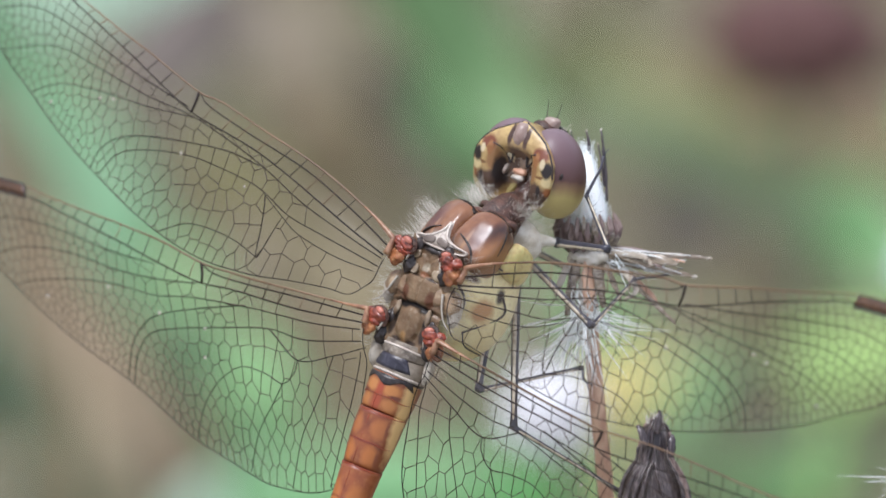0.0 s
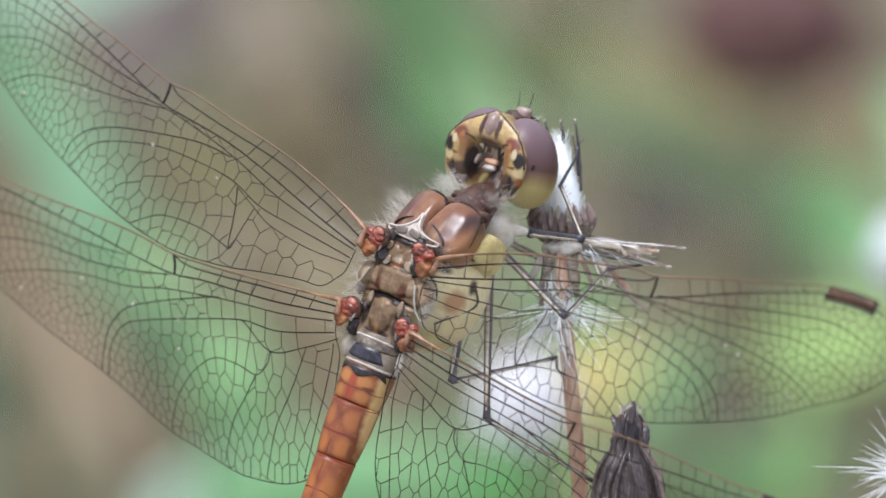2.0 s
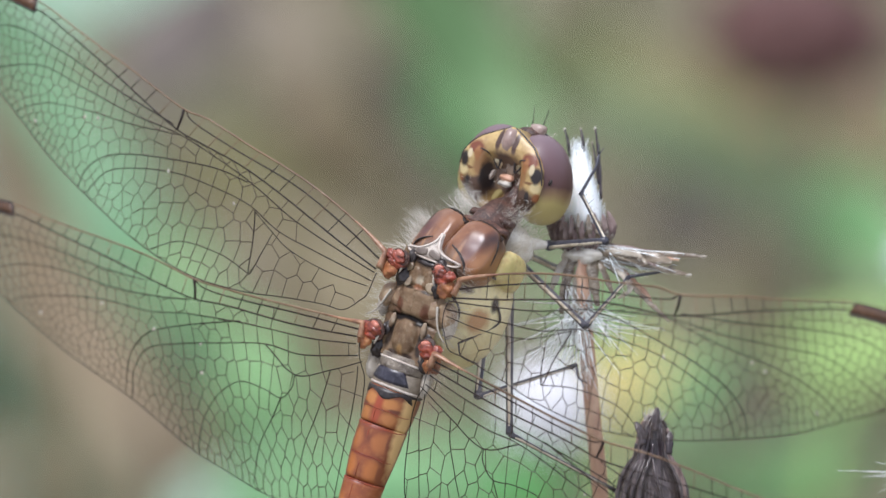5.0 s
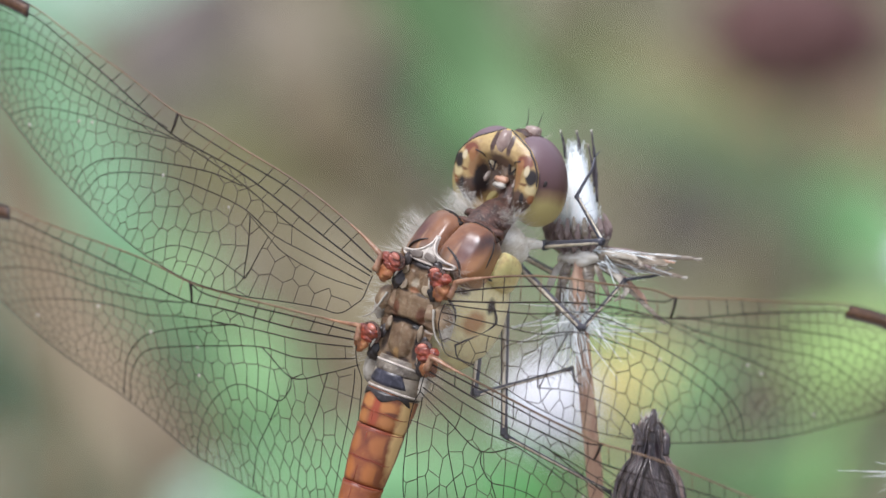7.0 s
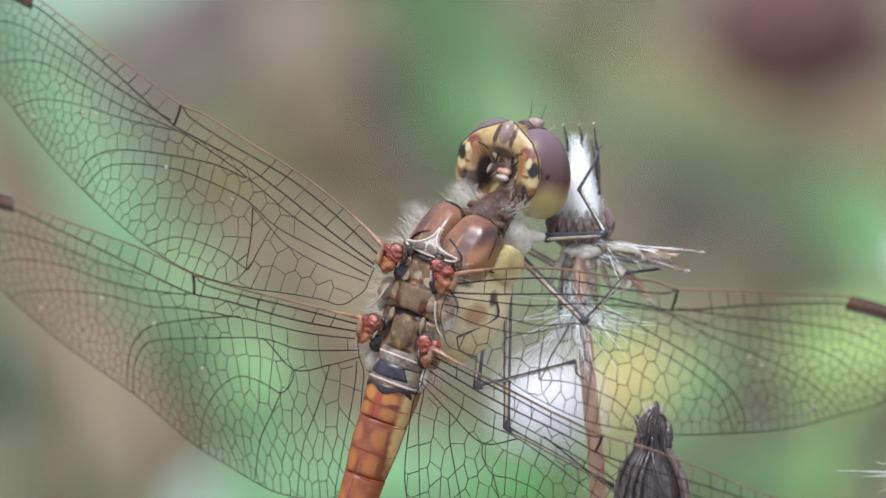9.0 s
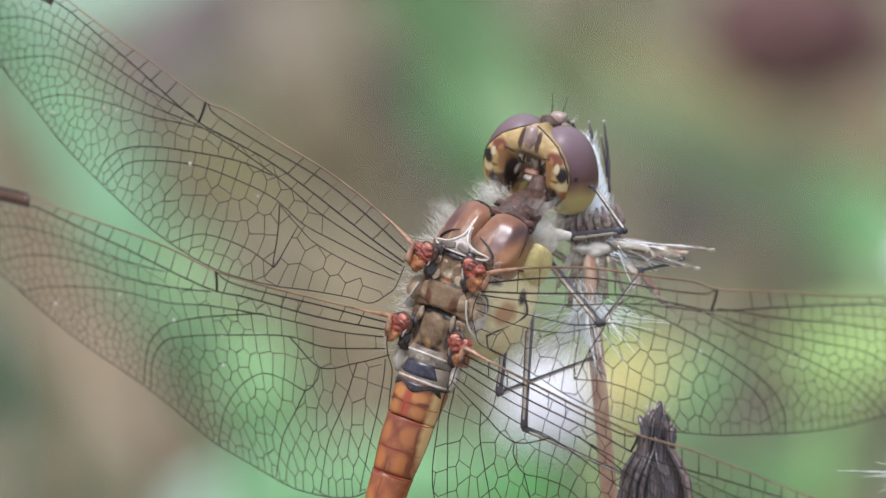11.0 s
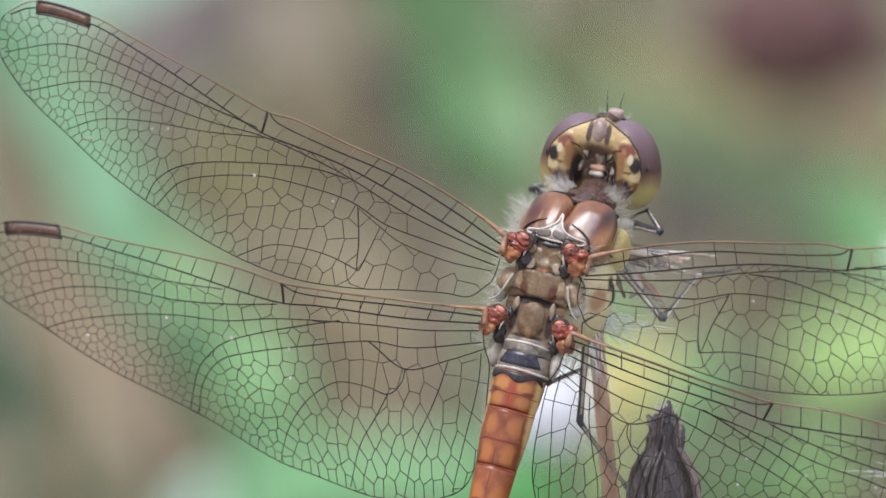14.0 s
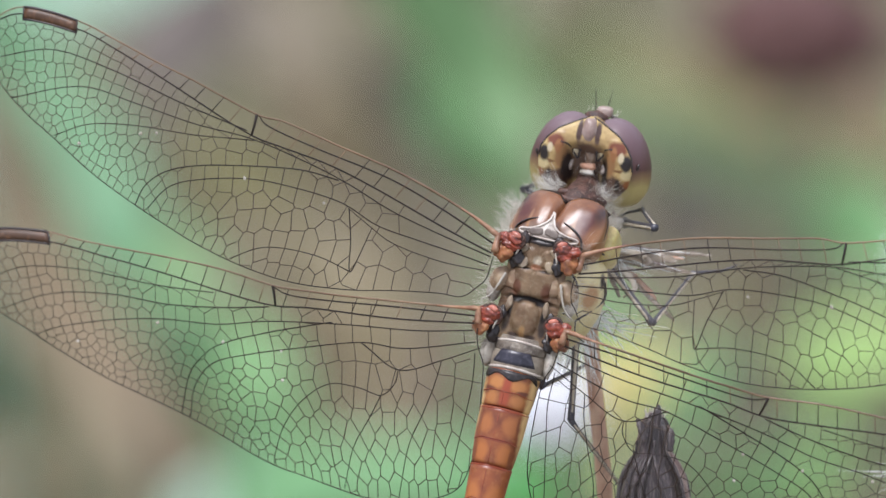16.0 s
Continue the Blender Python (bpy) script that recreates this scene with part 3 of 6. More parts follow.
def perch():
    base = new("spent_flower")
    base.matrix_world = VIEW
    tagged(base, "spent flower with white pappus and frayed tan bracts on dry stem", "spent flower")
    Z = -8.0
    bm = bmesh.new()
    tube(bm, [*spline([(7.5, -0.8, Z), (7.45, -3.0, Z), (7.7, -6.5, Z - 0.6), (8.3, -12.9, Z - 3), (9.3, -24, Z - 9)], 6), *to_ground((9.6, -28, Z - 12), (3, 0, 0))[0:]],
         (0.34, 0.5), 10, 1.0, 0.05)
    part("stem", bm, M["stem"], base, "thin reddish-tan dry stem")
    one_blob("receptacle", (7.45, -0.35, Z), (1.2, 0.62, 1.15), M["breast"], base, "pale withered receptacle", rough=0.3)
    # cup of dark mottled scales that holds the white tuft
    random.seed(17)
    for k in range(48):
        a = k * 2.399
        x, z = math.cos(a), math.sin(a)
        h = 0.4 + 0.75 * (k / 48)
        bm = bmesh.new()
        r = 1.3 + 0.35 * math.sin(1.5 * k / 48 + 0.4)
        frond(bm, [(7.3 + 0.9 * x, h - 0.5, Z + 0.9 * z), (7.3 + r * x, h, Z + r * z), (7.3 + r * 0.98 * x, h + 0.45, Z + r * z), (7.3 + r * 0.9 * x + random.gauss(0, 0.05), h + 0.75 + 0.2 * random.random(), Z + r * z)], 0.22 + 0.14 * random.random(), 0.08)
        part("scale", bm, M["dark_bract" if k % 4 else "dry"], base)
    # stiff awns with pale tips
    for x0, y0, x1, y1, w in ((6.62, 4.9, 6.4, 6.3, 0.2), (7.35, 5.0, 7.25, 6.3, 0.22), (8.3, 2.6, 8.02, 6.35, 0.24), (8.15, 3.4, 7.85, 5.6, 0.16)):
        bm = bmesh.new()
        frond(bm, [(x0, y0, Z + 0.25), ((x0 + x1) / 2 + 0.05, (y0 + y1) / 2, Z + 0.2), (x1, y1, Z + 0.1)], w * 0.7, 0.08)
        awn = part("awn", bm, M["pod"], base)
        one_blob("awn_tip", (x1, y1, Z + 0.12), (0.06, 0.1, 0.06), M["pale"], awn, "", (0, 0, 0), 0.3, 8)
    # white tuft: packed bristles, narrower and ragged at the top
    bm = bmesh.new()
    tube(bm, [(7.3, 0.9, Z), (7.28, 1.8, Z), (7.25, 3.0, Z), (7.2, 4.2, Z), (7.15, 5.1, Z), (7.1, 5.55, Z)], (1.2, 1.25, 1.04, 0.74, 0.44, 0.2), 36, 0.8, 0.06)
    part("pappus", bm, M["pappus"], base, "packed white pappus")
    roots = []
    for _ in range(700):
        f, a = random.random(), random.uniform(0, 2 * math.pi)
        r = 1.25 - 0.95 * f
        roots.append(((7.28 - 0.15 * f + r * math.cos(a), 1.2 + 3.9 * f, Z + 0.85 * r * math.sin(a)), (-0.25 * math.cos(a), 1.6, 0.05)))
    hairs("pappus_bristles", roots, 0.95, M["pappus"], base, "", 0.028, 0.08)
    # broad withered bracts that stick out to one side, pale and streaked
    random.seed(21)
    for k, (y0, x1, y1, z1, w, m) in enumerate(((0.0, 13.7, -0.42, 1.0, 0.34, "dry"), (-0.25, 12.9, -1.38, 1.5, 0.36, "dry"), (-0.05, 12.0, -0.75, 1.9, 0.62, "dry"), (-0.35, 11.4, -1.1, 1.3, 0.55, "dry"), (0.1, 11.6, -0.35, 0.7, 0.4, "dark_bract"),
                                                (-0.1, 12.4, -0.6, 1.5, 0.22, "stem"), (-0.3, 12.2, -1.3, 1.2, 0.2, "dark_bract"), (-0.5, 11.9, -3.85, 1.3, 0.26, "dry"), (-0.4, 10.9, -2.9, 1.0, 0.3, "stem"), (0.0, 10.6, -0.9, 2.2, 0.5, "dry"),
                                                (-0.2, 10.2, -0.6, 2.3, 0.3, "pale"), (-0.15, 11.3, -0.95, 2.0, 0.16, "dark_bract"), (-0.6, 9.2, -2.6, 1.8, 0.34, "pale"))):
        bm = bmesh.new()
        frond(bm, [(7.9, y0, Z + 0.3), (9.2, y0 * 0.5 + y1 * 0.3 + random.uniform(-0.12, 0.08), Z + z1 * 0.6), (x1 * 0.5 + 5.2, y1 * 0.8 + random.uniform(-0.1, 0.1), Z + z1), (x1, y1, Z + z1)], w, 0.04)
        br = part("bract", bm, M[m], base)
        if k in (0, 1, 2, 3, 4, 9):
            # White strands put the glossy streaks of the bract edges into colour.
            for q in (-1, 1):
                line = spline([(8.0, y0 + 0.1 * q, Z + 0.5), (9.3, y0 * 0.5 + y1 * 0.3 + 0.36 * w * q, Z + z1 * 0.6 + 0.14), (x1 * 0.5 + 5.0, y1 * 0.8 + 0.4 * w * q, Z + z1 + 0.12), (x1 - 0.5, y1 + 0.1 * q, Z + z1 + 0.06)], 5)
                bm = bmesh.new()
                tube(bm, line[: int(len(line) * random.uniform(0.55, 1.0))], (0.06, 0.025), 6, 0.8, 0.3)
                part("bract_rim", bm, M["pappus"], br, "white strand for the glossy streak at the edge")
        if k < 2:
            one_blob("bract_tip", (x1, y1, Z + z1), (0.2, 0.1, 0.1), M["pale"], br, "", (0, 0, 5), 0.3, 8)
    roots = [((random.uniform(8.2, 11.5), random.uniform(-1.1, -0.2), Z + 1.6), (1, random.gauss(-0.15, 0.15), 0.2)) for _ in range(16)]
    hairs("bract_fringe", roots, 1.4, M["pappus"], base, "white silky fibres on the bracts", 0.022, 0.15)
    # withered bracts that hang along the stem
    for k, (x0, x1, y1, w, m) in enumerate(((6.9, 6.2, -3.4, 0.55, "dry"), (7.3, 6.9, -4.4, 0.5, "pale"), (7.8, 8.1, -3.0, 0.6, "dry"), (7.4, 7.4, -3.6, 0.7, "stem"), (6.7, 5.6, -2.4, 0.4, "pale"), (8.1, 9.0, -2.6, 0.35, "dry"))):
        bm = bmesh.new()
        frond(bm, [(x0, -0.3, Z + 0.5), ((x0 + x1) / 2 - 0.1, y1 * 0.5, Z + 1.1), (x1, y1, Z + 0.9)], w)
        part("hanging_bract", bm, M[m], base)
    # white bristles in wisps under the head
    for (x0, y0), (x1, y1), spread, count in (((7.3, -3.6), (10.6, -4.7), 0.3, 30), ((7.4, -3.4), (9.6, -5.4), 0.45, 26), ((7.0, -3.4), (4.0, -4.8), 0.3, 24), ((7.0, -3.5), (4.6, -6.2), 0.35, 30), ((7.0, -3.6), (5.6, -7.0), 0.35, 34), ((7.1, -3.6), (6.9, -7.2), 0.4, 36),
                                              ((6.6, -2.0), (6.9, -3.8), 0.25, 60), ((7.6, -2.2), (7.3, -3.9), 0.25, 40), ((8.4, -0.4), (10.2, -2.0), 0.4, 24)):
        roots = []
        for _ in range(count // 2):
            p = Vector((x0 + random.gauss(0, 0.22), y0 + random.gauss(0, 0.4), Z + 0.9 + random.gauss(0, 0.3)))
            roots.append((p, Vector((x1 + random.gauss(0, spread), y1 + random.gauss(0, spread), Z + 1 + random.gauss(0, 0.4))) - p))
        hairs("bristle_wisp", roots, math.hypot(x1 - x0, y1 - y0) * 1.1, M["pappus"], base, "loose white bristles", 0.046, 0.14)
    return base


def dark_seed_head():
    """A closed, weathered seed head of ribbed scales, on its own stalk."""
    base = new("seed_head")
    base.matrix_world = VIEW
    tagged(base, "closed dark weathered seed head with ribbed scales and a frayed tip", "seed head")
    Z = -5.5
    cx = 11.15
    bm = bmesh.new()
    prof = [(-8.7, 0.35), (-9.3, 0.75), (-10.1, 0.88), (-10.8, 0.95), (-11.5, 1.4), (-12.4, 1.76), (-13.6, 1.92), (-14.8, 1.7), (-15.8, 1.1), (-16.4, 0.5)]
    tube(bm, [(cx - 0.03 * i, y, Z - 0.3 * i * 0.4) for i, (y, _) in enumerate(prof)], [r * 0.9 for _, r in prof], 18, 1.0, 0.06)
    part("body", bm, M["pod"], base)
    random.seed(5)
    for k in range(22):
        a = k * 2.399
        s = 0.72 + 0.3 * random.random()
        bm = bmesh.new()
        pts = []
        for i, (y, r) in enumerate(prof[::-1]):
            f = i / (len(prof) - 1)
            if f > s:
                break
            tw = a + 0.35 * math.sin(f * 4 + k)
            pts.append((cx - 0.03 * (8 - i) + math.cos(tw) * r * (1.0 + 0.05 * math.sin(7 * f + 2 * k)), y, Z - 0.12 * (8 - i) + math.sin(tw) * r * 1.02))
        if s > 0.92:
            pts.append((cx + math.cos(a) * 0.3, -8.45 - 0.4 * random.random(), Z + math.sin(a) * 0.3))
        tube(bm, spline(pts, 3), (0.24, 0.1), 7, 0.7, 0.3)
        part("rib", bm, M["pod"] if k % 4 else M["dark_bract"], base)
    roots = [((cx + random.gauss(0, 0.2), -8.9, Z + random.gauss(0, 0.2)), (random.gauss(0, 0.4), 1, random.gauss(0, 0.3))) for _ in range(60)]
    hairs("frayed_tip", roots, 0.7, M["hair"], base, "pale frayed bristles", 0.03)
    for x, y, dx in ((cx + 0.8, -9.75, 0.04), (cx - 0.75, -9.25, -0.2), (cx + 0.1, -8.5, 0.05)):
        bm = bmesh.new()
        frond(bm, [(x - dx, y - 0.9, Z + 0.75), (x, y - 0.2, Z + 0.8), (x + dx, y + 0.25, Z + 0.6)], 0.4, 0.12)
        part("scale_tip", bm, M["pod"], base)
    bm = bmesh.new()
    tube(bm, to_ground((cx - 0.3, -16, Z - 1), (4, 0, 0)), (0.4, 0.55), 8)
    part("stalk", bm, M["stem"], base)
    return base


PERCH, SEED_HEAD = perch(), dark_seed_head()


def side_tuft():
    """A burst seed head at the edge of the view: stiff white bristles."""
    base = new("burst_seed_head")
    base.matrix_world = VIEW
    tagged(base, "burst seed head with stiff white bristles on a dry stalk", "seed head", "fluffy seed heads")
    c = Vector((25.9, -12.0, -9))
    one_blob("core", c, (0.8, 0.9, 0.8), M["dry"], base, rough=0.3)
    roots = []
    for _ in range(80):
        d = Vector((random.gauss(-0.7, 0.5), random.gauss(0.1, 0.8), random.gauss(0, 0.5)))
        roots.append((c, d))
    hairs("bristles", roots, 3.0, M["pappus"], base, "", 0.045, 0.5)
    bm = bmesh.new()
    tube(bm, to_ground(c, (3, 0, 0)), (0.3, 0.5), 8)
    part("stalk", bm, M["stem"], base)


side_tuft()


# ---- the dragonfly; its own space: x to its right, y ahead, z up, origin between the fore wings ----
FORE_EDGE = ((-0.2, 0), (1.2, -0.28), (2.6, -0.45), (4.3, -0.58), (6.0, -0.62), (7.6, -0.56), (9.5, -0.43), (11.1, -0.36), (12.7, -0.27), (14.0, 0.02), (16, 0.0), (18, -0.08), (20, -0.08), (22.5, -0.15), (24.8, -0.17), (27.8, 0.4), (29.0, 1.5),
             (29.2, 2.4), (28.7, 3.5), (27.0, 4.5), (25.4, 5.1), (23.8, 5.52), (21, 6.3), (18.8, 6.72), (16.4, 7.05), (13.9, 7.3), (11.1, 7.3), (8.4, 6.95), (5.6, 6.06), (3.4, 5.07), (1.2, 4.15), (0, 3.75), (-0.5, 2.9), (-0.7, 2.1))
FORE_VEINS = dict(
    subcosta=((-0.25, 0.5), (2.9, 0.1), (6.3, -0.1), (10.4, 0.2), (13.2, 0.3), (14.0, 0.02)),
    radius=((-0.32, 1.0), (2.1, 0.95), (4.2, 0.84), (6.9, 0.7), (9.5, 0.7), (12.2, 0.98), (13.6, 1.12), (15.5, 1.0), (19, 0.6), (22.3, 0.3), (24.6, 0.22), (27.7, 0.75), (28.9, 1.6)),
    media=((-0.38, 1.2), (1.9, 1.33), (5.2, 1.4), (7.8, 1.17), (10.1, 1.1), (13.57, 1.26), (16.73, 1.87), (20.21, 2.26), (23.28, 2.71), (26.5, 4.7)),
    branch_a=((14.2, 1.0), (18, 1.25), (22, 1.3), (25.5, 1.7), (28.4, 3.4)),
    cubitus=((-0.5, 1.65), (1.6, 1.9), (3.5, 2.15), (5.7, 2.38), (8.01, 2.16), (10.69, 2.56), (12.9, 3.13), (15.16, 4.2), (16.66, 5.28), (17.27, 6.8)),
    branch_b=((8.6, 1.2), (10.62, 1.58), (13.28, 2.58), (15.56, 3.6), (17.11, 4.61), (17.87, 5.7), (17.95, 6.8)),
    branch_c=((13.57, 1.3), (16.5, 2.35), (19.5, 3.2), (22.0, 4.2), (23.6, 5.5)),
    anal=((-0.45, 2.0), (1.9, 2.6), (4.5, 2.85), (6, 2.6), (7.5, 2.25)),
    triangle=((7.45, 2.25), (6.6, 3.7), (5.85, 5.15), (5.9, 2.6)),
    trail=((5.85, 5.15), (8, 5.2), (10.5, 5.9), (12, 7.2)),
)
HIND_EDGE = ((0, 0.1), (1.6, 0.2), (4.6, 0.3), (7.6, 0.4), (9.2, 0.4), (11.2, 0.37), (14.1, -0.12), (17, -0.36), (19.9, -0.5), (22.1, -0.65), (24.2, -0.84), (27, -0.6), (28.2, 0.3), (28.5, 1.6), (28.0, 2.9), (26.9, 3.8), (25.2, 4.6),
             (22.8, 5.75), (20.2, 6.8), (16.5, 7.9), (14.5, 8.6), (12.1, 9.6), (10.6, 10.1), (9.0, 10.4), (6.1, 10.95), (4.7, 11), (2.3, 10.7), (0.5, 9.9), (-0.2, 8.7), (-0.5, 7.1), (-0.6, 4.6), (-0.55, 3.0), (-0.2, 2))
HIND_VEINS = dict(
    subcosta=((0.1, 0.5), (4.4, 0.6), (8, 0.75), (10.3, 0.75), (11.3, 0.42)),
    radius=((0.13, 0.87), (4.4, 1.2), (8.9, 1.25), (11.3, 1.4), (14, 1.05), (17.2, 0.5), (20.4, 0.05), (23.9, -0.35), (27, -0.1), (28.2, 0.9)),
    media=((0.12, 1.24), (3.1, 1.65), (6, 1.8), (7.9, 1.92), (11.4, 2.28), (14.3, 2.86), (17.2, 2.98), (20, 3.4), (23, 4.2), (24.6, 4.9)),
    branch_a=((11.4, 1.5), (14.3, 1.92), (17.2, 2.15), (20.4, 2.05), (23.7, 2.5), (26.7, 3.8)),
    branch_c=((14.5, 1.15), (18, 1.15), (22, 0.9), (25.5, 1.3), (28.0, 2.8)),
    cubitus=((-0.05, 1.84), (3.7, 2.7), (6.22, 2.72), (9.67, 3.51), (12.61, 4.29), (14.45, 5.03), (15.4, 6.41), (15.6, 8.1)),
    branch_b=((7.9, 1.93), (8.19, 1.93), (11.49, 2.93), (14.07, 3.93), (15.19, 4.92), (15.76, 5.92), (16.1, 7.9)),
    triangle=((6.22, 2.72), (4.07, 3.89), (1.73, 3.08), (-0.38, 2.1)),
    loop=((4.07, 3.89), (4.19, 4.63), (4.92, 5.38), (6.25, 5.14), (7.88, 5.2), (9.35, 6.34), (10.29, 7.86), (10.69, 9.3), (10.75, 9.95)),
    anal=((4.92, 5.38), (5.55, 6.81), (6.3, 8.43), (6.7, 10.7)),
    anal_b=((1.73, 3.08), (2.03, 4.51), (2.55, 6.06), (3.22, 7.93), (3.6, 10.8)),
    anal_c=((-0.06, 2.44), (-0.04, 4.28), (0.34, 6.64), (0.9, 10.0)),
)


def flat(pts, per=8):
    return np.array([(p.x, p.y) for p in spline([(u, v, 0) for u, v in pts], per)])


def inside(poly, q):
    """Which of the points q lie within the outline."""
    x, y = q[:, 0:1], q[:, 1:2]
    ax, ay = poly[:, 0], poly[:, 1]
    bx, by = np.roll(ax, -1), np.roll(ay, -1)
    cross = ((ay > y) != (by > y)) & (x < (bx - ax) * (y - ay) / np.where(by == ay, 1e-9, by - ay) + ax)
    return cross.sum(1) % 2 == 1


def venation(edge, veins, cell, tall, seed):
    """The net of small cells between the main veins: each cell grows round a seed (a Voronoi net that respects the veins); behind the line v = 4 the cells are drawn out towards the hind margin."""

    def squeezed(q, back=False):
        q = np.array(q, float).reshape(-1, 2)
        ratio = np.interp(q[:, 0], *tall)
        q[:, 1] = np.where(q[:, 1] > 4, 4 + (q[:, 1] - 4) * (ratio if back else 1 / ratio), q[:, 1])
        return q

    rng = np.random.default_rng(seed)
    outline = flat([*edge, edge[0]], 8)[:-1]
    lines = [flat(v, 12) for v in veins.values()] + [np.vstack([outline, outline[:1]])]
    dense = []
    for k, ln in enumerate(lines):
        for a, b in zip(ln, ln[1:]):
            n = max(2, int(np.hypot(*(b - a)) / 0.06))
            dense += [(*(a + (b - a) * j / n), k) for j in range(n)]
    dense = np.array(dense)
    seeds = np.zeros((0, 2))

    def offer(p, d):
        nonlocal seeds
        if len(seeds) and np.min(np.hypot(*(seeds - p).T)) < d:
            return
        seeds = np.vstack([seeds, p])

    rad = flat(veins["radius"], 12)
    for ln in map(squeezed, lines):
        step = 0.0
        for a, b in zip(ln, ln[1:]):
            L = np.hypot(*(b - a))
            nrm = np.array([-(b - a)[1], (b - a)[0]]) / max(L, 1e-9)
            while step < L:
                p = a + (b - a) * step / L
                c = cell(*squeezed(p, True)[0])
                for s in (-1, 1):
                    offer(p + nrm * s * c * 0.42, c * 0.62)
                step += c * (0.95 + 0.2 * rng.random())
            step -= L
    lo, hi = outline.min(0), outline.max(0)
    for _ in range(9000):
        p = lo + (hi - lo) * rng.random(2)
        offer(squeezed(p)[0], cell(*p) * 0.82)
    from mathutils import geometry
    out = geometry.delaunay_2d_cdt([Vector(p) for p in seeds], [], [], 0, 1e-7)
    vs, tris = np.array([tuple(v) for v in out[0]]), [t for t in out[2] if len(t) == 3]
    cen = []
    for a, b, c in tris:
        (ax, ay), (bx, by), (cx, cy) = vs[a], vs[b], vs[c]
        d = 2 * (ax * (by - cy) + bx * (cy - ay) + cx * (ay - by)) or 1e-9
        ux = ((ax * ax + ay * ay) * (by - cy) + (bx * bx + by * by) * (cy - ay) + (cx * cx + cy * cy) * (ay - by)) / d
        uy = ((ax * ax + ay * ay) * (cx - bx) + (bx * bx + by * by) * (ax - cx) + (cx * cx + cy * cy) * (bx - ax)) / d
        cen.append((ux, uy))
    cen = squeezed(cen, True)
    ok = inside(outline, cen)
    snap = np.full(len(cen), -1)
    for i, p in enumerate(cen):
        d = np.hypot(dense[:, 0] - p[0], dense[:, 1] - p[1])
        j = int(d.argmin())
        if d[j] < 0.26 * cell(*p):
            cen[i], snap[i] = dense[j, :2], int(dense[j, 2])
    ok |= snap >= 0
    share = {}
    for i, t in enumerate(tris):
        for a, b in ((t[0], t[1]), (t[1], t[2]), (t[2], t[0])):
            share.setdefault((min(a, b), max(a, b)), []).append(i)
    net = []
    for pair in share.values():
        if len(pair) == 2:
            i, j = pair
            L = np.hypot(*(cen[i] - cen[j]))
            mid = (cen[i] + cen[j]) / 2
            u = np.interp(mid[0], rad[:, 0], rad[:, 1])
            if mid[0] < 4.6 and mid[1] < 2.9 and rng.random() < 0.75:
                continue
            if ok[i] and ok[j] and 0.03 < L < 2.6 and not (snap[i] >= 0 and snap[i] == snap[j]) and mid[1] > u - 0.02:
                net.append((cen[i], cen[j]))
    return outline, lines, net


